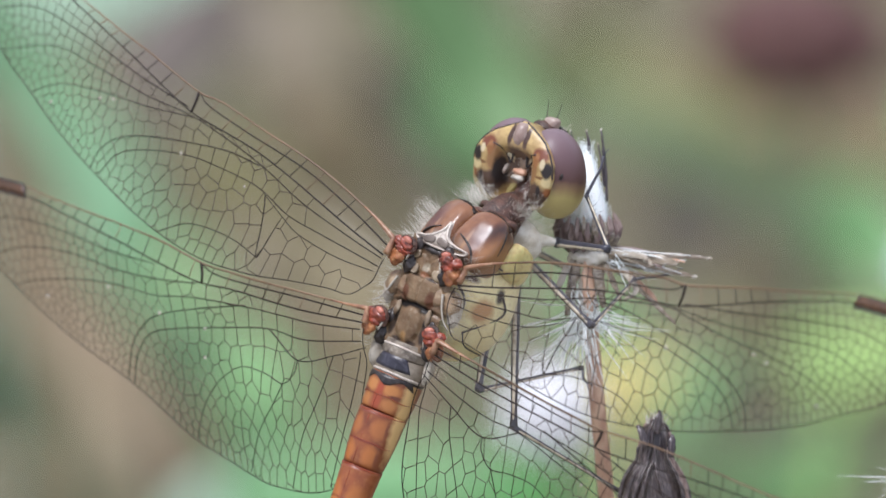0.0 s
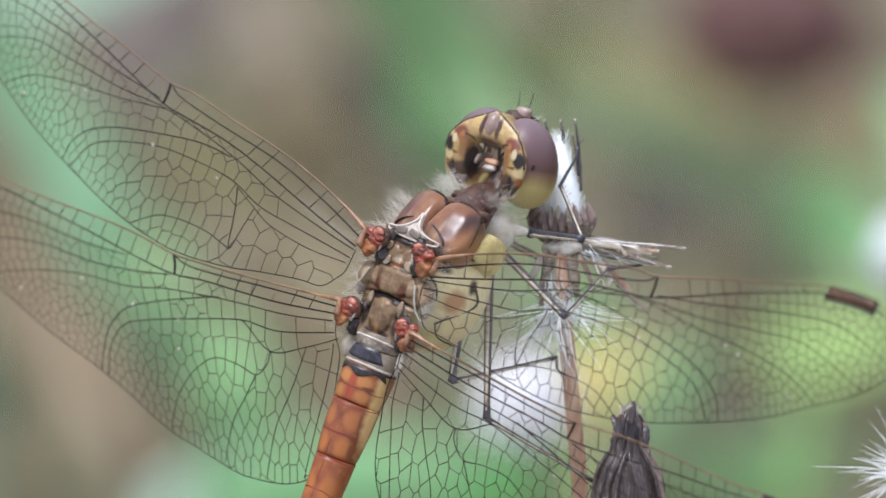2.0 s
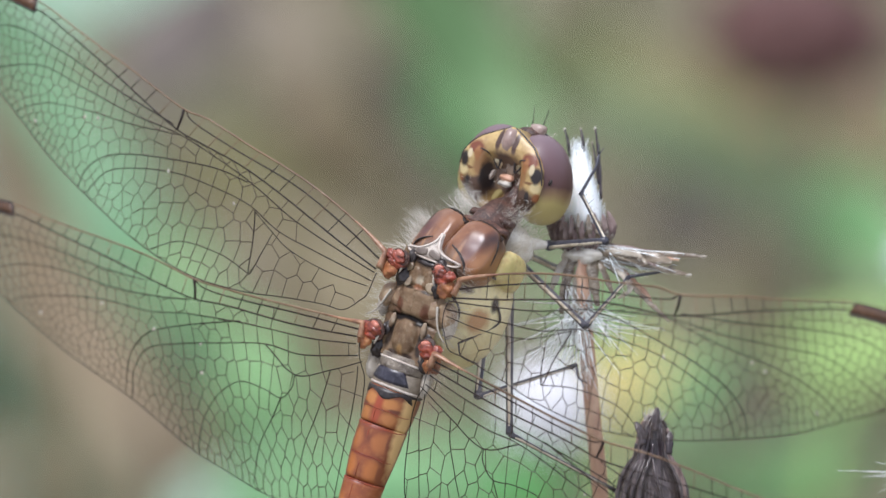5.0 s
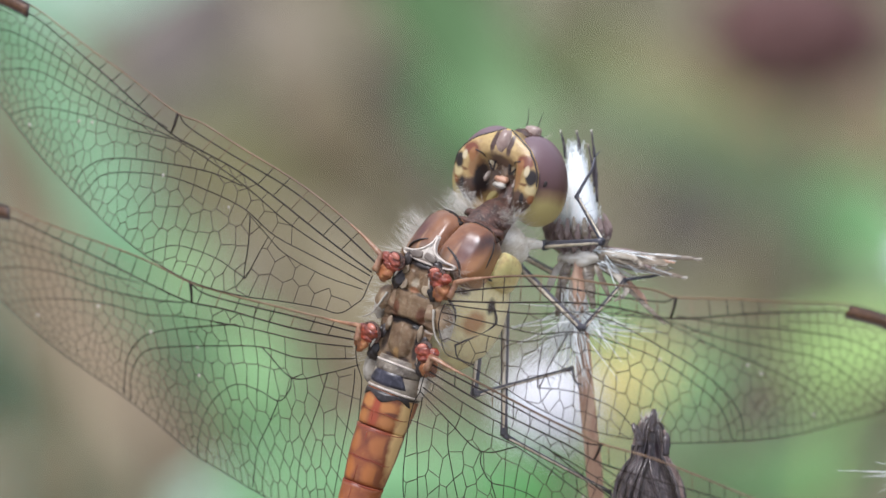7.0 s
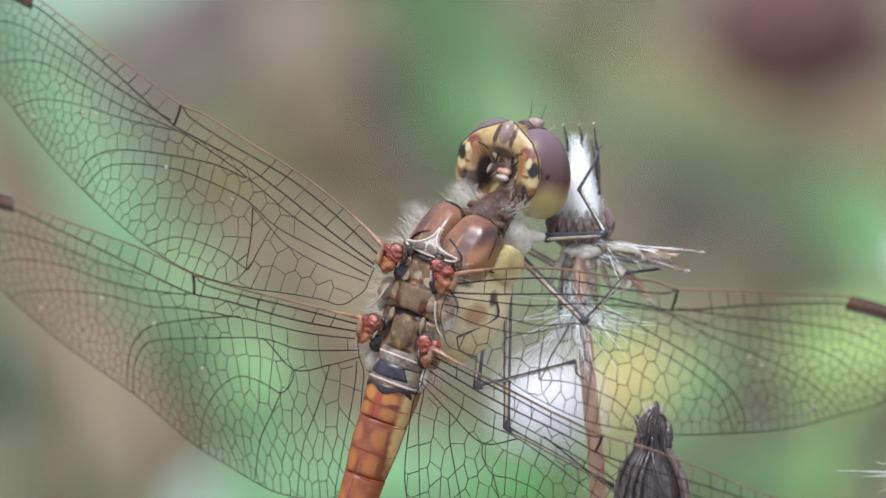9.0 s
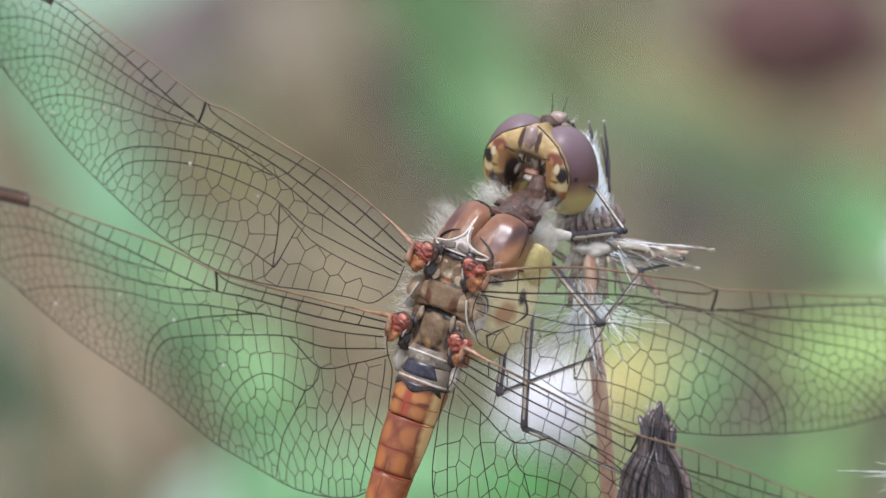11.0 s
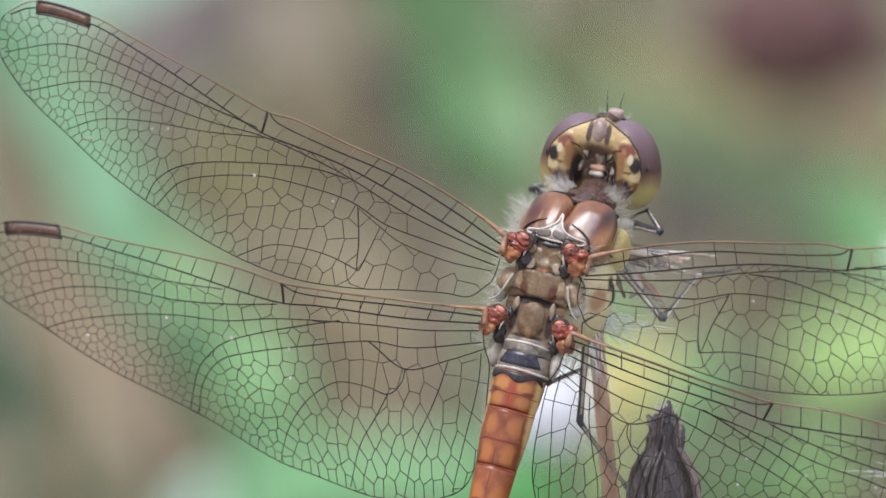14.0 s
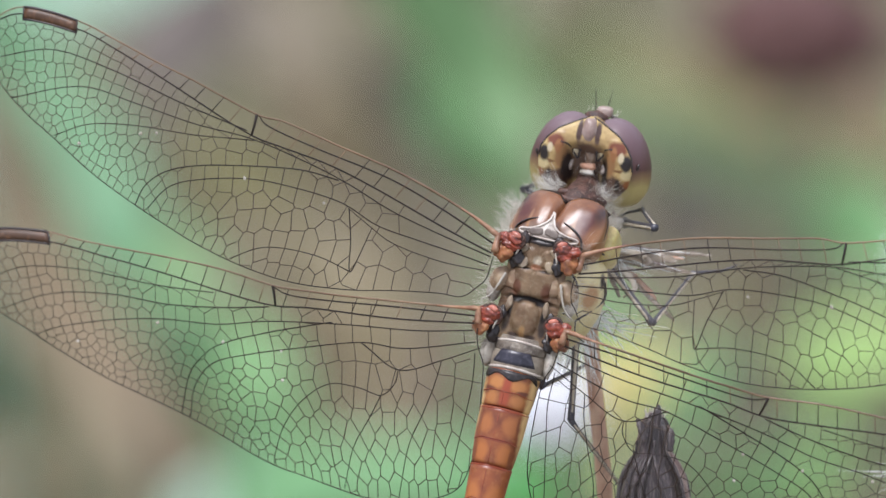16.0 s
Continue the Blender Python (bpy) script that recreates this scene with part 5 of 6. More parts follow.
def abdomen():
    axis = spline([(0, -4.9, -1.45), (0, -6.2, -1.5), (-0.08, -7.7, -1.35), (-0.08, -10.5, -1.05), (-0.05, -13.6, -0.8), (0, -18, -0.6), (0, -24, -0.6), (0, -30, -0.8), (0, -34, -1.0)], 12)

    def at(y):
        k = min(range(len(axis)), key=lambda i: abs(axis[i].y - y))
        return axis[k]

    def radius(y):
        return float(np.interp(-y, (4.9, 5.6, 6.4, 7.4, 8.4, 10, 12, 13.6, 17, 22, 28, 32, 34), (1.25, 1.38, 1.42, 1.38, 1.32, 1.24, 1.1, 0.98, 1.0, 1.15, 1.1, 0.9, 0.5)))

    cuts = [-5.0, -5.9, -7.0, -9.0, -12.0, -15.4, -18.8, -22, -25, -27.8, -30.2, -32.2, -33.6]
    for i, (a, b) in enumerate(zip(cuts, cuts[1:])):
        bm = bmesh.new()
        pts, rad = [], []
        for k in range(13):
            f = k / 12
            y = a + (b - a) * f
            pts.append(at(y))
            rad.append(radius(y) * (1 + 0.035 * math.sin(math.pi * min(1, f * 1.1)) - 0.03 * (f > 0.93) + 0.015 * (f < 0.05)))
        pts = [Vector((p.x, a + (b - a) * k / 12, p.z)) for k, p in enumerate(pts)]
        tube(bm, pts, rad, 28, 1.0)
        m = "grey_ring" if i == 0 else "saddle" if i == 1 else "abdomen"
        seg = part("abdomen_segment", bm, M[m], FLY, "grey ring behind the thorax" if i == 0 else "blue-black ring with pale rims" if i == 1 else "orange-brown ring with dark rear edge")
        if i == 0 or i > 10:
            continue
        # dark hind edge of each ring
        bm = bmesh.new()
        c, r = at(b + 0.05), radius(b)
        tube(bm, [(c.x + r * math.cos(q), b + 0.08 - 0.12 * abs(math.cos(q)), c.z + r * math.sin(q)) for q in (math.pi * (-0.15 + 1.3 * k / 24) for k in range(25))], (0.035 if i > 1 else 0.06,) * 2, 6, 0.8)
        part("rear_edge", bm, M["rust"] if i > 1 else M["black"], seg)
        if i > 1:
            bm = bmesh.new()
            tube(bm, [Vector((at(y).x, y, at(y).z + radius(y) * 1.01)) for y in np.linspace(a - 0.15, b + 0.15, 9)], (0.022, 0.018), 5)
            part("ridge", bm, M["rust"], seg)
            for f in (0.52,):
                y = a + (b - a) * f
                bm = bmesh.new()
                c, r = at(y), radius(y) * 1.035
                tube(bm, [(c.x + r * math.cos(q), y - 0.1 * math.cos(2 * q) - 0.06 * abs(math.sin(3 * q)), c.z + r * math.sin(q)) for q in (math.pi * (0.02 + 0.96 * k / 24) for k in range(25))], (0.022, 0.03), 5, 0.7)
                part("carina", bm, M["rust"], seg)
    for s in (-1, 1):
        bm = bmesh.new()
        tube(bm, [(0.3 * s, -33.5, -0.9), (0.4 * s, -34.5, -0.9), (0.35 * s, -35.3, -1.1)], (0.2, 0.08), 8)
        part("clasper", bm, M["rust"], FLY)
    # dark saddle and black band on the second ring, with pale rims
    def band(name, y0, y1, a0, a1, m, label="", wave=0.0, up=1.07):
        bm = bmesh.new()
        rows = []
        for f in np.linspace(0, 1, 7):
            half = radians(a0 + (a1 - a0) * f)
            row = []
            for q in np.linspace(-half, half, 25):
                y = y0 + (y1 - y0) * f * (1 + wave * math.sin(5.2 * q + 0.6))
                lift = up if 0.01 < f < 0.99 and abs(q) < half * 0.99 else 0.98
                row.append(bm.verts.new((at(y).x + radius(y) * lift * math.sin(q), y, at(y).z + radius(y) * lift * math.cos(q))))
            rows.append(row)
        for r0, r1 in zip(rows, rows[1:]):
            for k in range(24):
                bm.faces.new((r0[k], r0[k + 1], r1[k + 1], r1[k]))
        return part(name, bm, M[m], FLY, label)

    band("saddle_mark", -5.8, -6.62, 34, 56, "blueblack", "blue-black saddle mark")
    band("black_band", -6.9, -7.3, 66, 84, "black", "black band with a wavy rear edge", 0.45)
    for x in (-0.28, 0.34):
        bm = bmesh.new()
        tube(bm, [(x, y, at(y).z + math.sqrt(radius(y) ** 2 - x * x) * 1.03) for y in (-6.05, -6.3, -6.55)], (0.03, 0.02), 5)
        part("saddle_line", bm, M["grey_ring"], FLY)
    for y, thick, m in ((-5.35, 0.1, "fork"), (-6.78, 0.11, "fork")):
        bm = bmesh.new()
        c, r = at(y), radius(y) * 1.0
        tube(bm, [(c.x + r * math.cos(q), y + 0.03 - 0.14 * math.cos(q) ** 2, c.z + r * math.sin(q)) for q in (math.pi * (0.02 + 0.96 * k / 24) for k in range(25))], (thick, thick), 8, 0.7, 0.15)
        part("pale_rim", bm, M[m], FLY)


abdomen()


def head():
    def width(z):
        return float(np.interp(z, (-2.6, -2.2, -1.4, -0.5, 0.2, 0.74, 1.25, 1.76, 1.9, 2.04), (1.0, 1.75, 2.4, 2.56, 2.46, 2.14, 1.62, 0.66, 0.36, 0.06)))

    def rear(x, z, out=0.0):
        """A place on the hind face: a swollen band along the eyes round a deep hollow for the neck."""
        w = width(z)
        u = min(1.0, abs(x) / w)
        rim = float(np.interp(z, (-2.6, -1.4, 0.0, 1.0, 1.84), (-0.3, -0.85, -1.05, -1.05, -0.75)))
        band = 0.36 * math.sqrt(max(0.0, 1 - ((u - 0.72) / 0.3) ** 2)) if u > 0.42 else 0.0
        plate = 0.2 * math.sqrt(max(0.0, 1 - u * u)) * float(np.interp(z, (0.0, 0.5, 1.84), (0, 1, 1)))
        hollow = 0.75 * math.exp(-((x / 1.0) ** 6) - ((z + 1.0) / 1.35) ** 6)
        return (x, rim - max(band * float(np.interp(z, (0.4, 1.2), (1, 0.3))), plate) + hollow - out, z)

    bm = bmesh.new()
    rows = []
    for z in np.linspace(-2.6, 2.04, 80):
        w = width(z)
        ring = [bm.verts.new(rear(w * u, z)) for u in np.sin(np.linspace(-math.pi / 2, math.pi / 2, 56))]
        rows.append(ring + [bm.verts.new((w * 0.8, 0.6, z * 0.9)), bm.verts.new((-w * 0.8, 0.6, z * 0.9))])
    for r0, r1 in zip(rows, rows[1:]):
        for k in range(58):
            bm.faces.new((r0[k], r0[(k + 1) % 58], r1[(k + 1) % 58], r1[k]))
    bm.faces.new(rows[0][::-1])
    bm.faces.new(rows[-1])
    base = part("head", bm, M["head_back"], FLY, "head with large purple-brown eyes and yellow hind face")
    for s in (-1, 1):
        bm = bmesh.new()
        blob(bm, (0, 0, 0), (1, 1, 1), seg=48)
        m = Matrix.LocRotScale((1.5 * s, 0.55, -0.42), Euler((radians(2), radians(-17 * s), 0)), None)
        for v in bm.verts:
            v.co = m @ Vector([math.copysign(abs(q) ** 0.95, q) * r for q, r in zip(v.co, (1.66, 1.66, 2.38))])
            if v.co.x * s < 1.3 and v.co.z < 0.5:
                v.co.y = max(v.co.y, -0.1)
        eye = part("eye", bm, M["eye"], base, "glossy eye, purple-brown above and greenish yellow below")
        one_blob("eye_spot", (2.72 * s, -0.62, -0.3), (0.09, 0.1, 0.2), M["black"], eye, "", (0, 20 * s, 0), 0.2, 12)
        bm = bmesh.new()
        tube(bm, [rear(width(z) * 0.995 * s, z, 0.0) for z in np.linspace(2.0, -0.5, 30)], (0.05, 0.05), 6)
        part("eye_seam", bm, M["black"], base)
        # pale prongs and flaps in the hollow that holds the neck
        bm = bmesh.new()
        tube(bm, spline([(0.86 * s, -0.1, -0.4), (0.9 * s, -0.4, -0.65), (0.86 * s, -0.62, -0.95)], 4), (0.1, 0.17, 0.2, 0.22, 0.22, 0.2, 0.18, 0.15, 0.1), 10, 0.7, 0.15)
        part("neck_prong", bm, M["collar"], base, "pale prong beside the neck")
        one_blob("neck_flap", (0.64 * s, -0.5, 0.05), (0.22, 0.1, 0.42), M["brow"], base, "", (20, 20 * s, -25 * s), 0.4, 14)
        bm = bmesh.new()
        tube(bm, spline([(0.12 * s, -0.6, 0.35), (0.42 * s, -0.66, 0.22), (0.52 * s, -0.64, -0.3), (0.84 * s, -0.66, 0.1), rear(1.0 * s, 0.45, 0.02), rear(1.4 * s, 0.58, 0.02)], 5), (0.07, 0.035), 6)
        part("occiput_seam", bm, M["black"], base)
        bm = bmesh.new()
        tube(bm, spline([(0.3 * s, 1.5, 1.95), (0.36 * s, 1.6, 2.5), (0.46 * s, 1.6, 3.15)], 4), (0.035, 0.014), 5)
        part("antenna", bm, M["black"], base)
    one_blob("occiput", (0, -1.0, 1.38), (0.42, 0.34, 0.66), M["pink"], base, "pinkish ridge between the eyes", (-14, 0, 0), 0.15, 22)
    one_blob("neck_plate", (0.1, -0.15, -0.1), (0.36, 0.32, 0.52), M["pale_brown"], base, "", rough=0.35, seg=18)
    one_blob("neck_plate", (0.1, -0.5, -0.66), (0.46, 0.24, 0.19), M["peach"], base, "", rough=0.35, seg=18)
    one_blob("neck_plate", (0.1, -0.6, -0.98), (0.42, 0.24, 0.16), M["pale"], base, "", rough=0.35, seg=18)
    pillow("vertex", (0.24, 1.35, 2.02), (0.42, 0.34, 0.28), M["pink"], base, "", (0, 0, 0), 0.6, 0.05, 16)
    one_blob("brow", (0.0, 1.85, 0.75), (1.4, 0.75, 0.85), M["brow"], base, "pale rounded brow", rough=0.05, seg=20)
    one_blob("vertex", (-0.12, 1.15, 1.72), (0.62, 0.5, 0.34), M["neck"], base, "brown ridge before the eyes", rough=0.15, seg=20)
    bm = bmesh.new()
    tube(bm, spline([(-0.9, 1.9, 1.6), (0, 2.1, 1.8), (0.9, 1.9, 1.6)], 6), (0.1, 0.1), 6)
    part("brow_line", bm, M["black"], base)
    one_blob("face_plate", (0, 2.1, 0.25), (1.6, 0.5, 0.85), M["brow"], base, rough=0.05, seg=18)
    one_blob("lip", (0, 2.0, -0.7), (1.45, 0.55, 0.8), M["yellow"], base, rough=0.05, seg=18)
    one_blob("jaw", (0, 1.4, -1.4), (1.6, 1.4, 0.7), M["yellow"], base, rough=0.08, seg=18)
    roots = [((random.uniform(-0.8, 0.9), 1.7 + random.random() * 0.6, 1.5 + random.random() * 0.4), (random.gauss(0, 0.3), 0.6, 0.9)) for _ in range(50)]
    hairs("brow_hairs", roots, 0.35, M["hair"], base, "", 0.009, 0.2)
    roots = [((s * random.uniform(0.9, 2.2), -0.7 - 0.4 * random.random(), random.uniform(-2.0, -1.2)), (s * 0.5, -0.9, -0.5)) for s in (-1, 1) for _ in range(60)]
    roots += [((random.uniform(-0.6, 0.7), -0.2, random.uniform(-0.9, 0.4)), (random.gauss(0, 0.5), -0.5, random.gauss(-0.3, 0.5))) for _ in range(70)]
    hairs("cheek_hairs", roots, 0.6, M["hair"], base, "", 0.008, 0.3)
    return base


HEAD = head()


def leg(lengths, side):
    """Femur > stripe, spines; tibia > stripe, spines, tarsus."""
    f, t = lengths

    def spiny(length, r0, r1, name, parent):
        bm = bmesh.new()
        tube(bm, [(0, length * k / 8, 0) for k in range(9)], [r0 + (r1 - r0) * k / 8 + 0.05 * (k in (0, 8)) for k in range(9)], 10, 0.85)
        ob = part(name, bm, M["leg"], parent)
        bm = bmesh.new()
        radii = [r0 + (r1 - r0) * k / 8 for k in range(9)]
        tube(bm, [(0.4 * r, length * (0.04 + 0.92 * k / 8), -0.62 * r) for k, r in enumerate(radii)], [0.46 * r * (1 + 0.08 * math.sin(k * 2.3)) for k, r in enumerate(radii)], 10, 0.9)
        part("pale_stripe", bm, M["leg_stripe"], ob, "pale yellowish stripe")
        roots = []
        for k in range(12):
            for s in (-1, 1):
                roots.append(((s * r1 * 0.8, length * (0.15 + 0.07 * k), -r1 * 0.3), (s, 0.7, -0.6)))
        hairs("spines", roots, 0.5, M["leg"], ob, "", 0.014, 0.05)
        return ob

    fem = spiny(f, 0.27 if side[1] == "H" else 0.22, 0.17, "femur", FLY)
    tagged(fem, "black thigh with pale stripe")
    tib = spiny(t, 0.13, 0.09, "tibia", FLY)
    tagged(tib, "thin spiny black shin")
    # the foot: a jointed thread with two claws, bent back from the shin
    bend = radians({"RF": 72, "LH": 118}.get(side, 44))
    size = 0.45 if side in ("LH", "LF") else 1.0
    d, e = (Vector((0, math.cos(a), -math.sin(a))) * size for a in (bend, bend * 0.6))
    tip = d * 1.7 + e * 0.6
    bm = bmesh.new()
    tube(bm, spline([(0, 0, 0), d * 0.8, d * 1.6, tip], 4), (0.1, 0.06), 6)
    for q in (-1, 1):
        tube(bm, [tip, tip + e * 0.25 + Vector((0.12 * q, 0, 0)), tip + e * 0.35 + Vector((0.2 * q, 0, -0.2))], (0.05, 0.015), 5)
    foot = part("tarsus", bm, M["leg"], tib)
    foot.matrix_basis = mm_pose(0, t, 0)
    return fem, tib, foot


# ---- the moves: seconds, millimetres and degrees ----
# the insect as a whole, in the space of the perch
BODY = [
    (0, -0.79, 0.27, 0.00, 6.2, -31.7, -22.1),
    (0.5, -0.82, 0.24, 0.00, 6.5, -31.8, -22.3),
    (1.5, -0.89, 0.23, 0.00, 6.7, -31.6, -22.0),
    (2.5, -0.88, 0.23, 0.00, 6.6, -32.0, -22.1),
    (3, -0.85, 0.20, 0.00, 6.2, -32.3, -21.6),
    (3.5, -1.56, -0.90, 0.00, 8.4, -31.4, -20.4),
    (4, -1.04, -0.76, 0.00, 8.5, -30.7, -21.1),
    (4.2, -1.19, -0.61, 0.00, 8.3, -30.7, -21.0),
    (6.3, -1.09, -0.84, 0.00, 9.8, -30.4, -20.8),
    (6.5, -1.23, -0.75, 0.00, 9.7, -30.5, -20.8),
    (7, -1.39, -0.84, 0.00, 9.8, -30.3, -20.6),
    (7.5, -1.36, -0.65, 0.00, 9.7, -30.5, -20.8),
    (8, -1.38, -0.63, 0.00, 9.9, -30.6, -20.7),
    (8.5, -1.52, -0.63, 0.00, 9.6, -30.6, -20.7),
    (9, -1.28, -0.41, 0.00, 9.7, -30.6, -20.7),
    (9.2, -1.23, -0.38, 0.00, 9.7, -30.6, -20.8),
    (11.3, 0.42, -0.32, 0.00, 8.8, -26.5, -21.0),
    (11.5, 0.35, -0.15, 0.00, 8.8, -25.1, -21.8),
    (12, 1.41, -0.39, 0.00, 6.3, -21.6, -19.4),
    (12.5, 1.76, -0.58, 0.00, 6.0, -21.0, -19.0),
    (13, 2.06, -0.54, 0.00, 6.1, -20.9, -19.1),
    (13.2, 1.85, -0.54, 0.00, 5.3, -20.8, -18.1),
    (13.3, 2.30, -0.55, 0.00, 5.2, -19.6, -17.4),
    (13.4, 4.15, -0.40, 0.00, 3.2, -16.4, -16.4),
    (13.5, 5.71, -0.16, 0.00, 1.7, -13.2, -15.5),
    (14, 5.43, 0.31, 0.00, 0.1, -14.1, -13.6),
    (14.5, 4.42, 0.53, 0.00, 0.0, -14.1, -12.5),
    (15, 4.89, 0.55, 0.00, -0.6, -13.2, -12.8),
    (15.5, 5.16, 0.34, 0.00, -1.5, -12.9, -12.6),
    (16, 5.04, 0.38, 0.00, -0.3, -12.9, -12.7),
]
# head: seconds, place and turn in the insect's own space
HEAD_TURNS = [
    (0, -0.24, 5.63, -6.77, -83.2, -1.0, 4.4), (2.9, -0.26, 5.62, -6.78, -83.2, -0.8, 4.4), (3.0, -0.25, 5.6, -6.77, -78.0, -2.0, 2.0), (3.1, -0.25, 5.6, -6.77, -76.0, -2.4, 0.5), (3.2, -0.22, 5.55, -6.77, -73.0, -3.0, -0.3),
    (3.3, -0.6, 5.4, -6.6, -35.3, -7.9, 3.2), (3.4, -0.6, 5.5, -6.5, -24.2, -17.7, 6.2), (3.5, -0.2, 5.5, -6.7, -57.0, -3.0, -0.3), (3.6, -0.34, 5.57, -6.86, -86.0, 0.5, 3.8), (4.2, -0.34, 5.55, -6.86, -88.2, 1.1, 4.0),
    (6.4, -0.35, 5.41, -6.96, -90.6, 1.7, 3.8), (9.2, -0.35, 5.42, -6.97, -89.7, 1.0, 3.8), (11.3, -0.72, 5.3, -7.71, -75.4, 2.4, 2.8), (12, -0.41, 5.26, -7.4, -77.0, 1.2, 4.5), (13.2, -0.35, 5.27, -7.37, -77.3, 0.0, 4.5),
    (13.5, 0.02, 5.05, -6.79, -80.0, 0.3, 4.2), (14, 0.05, 5.23, -6.67, -78.8, 1.4, 3.2), (16, 0.14, 5.23, -6.61, -77.8, 1.6, 3.2),
]
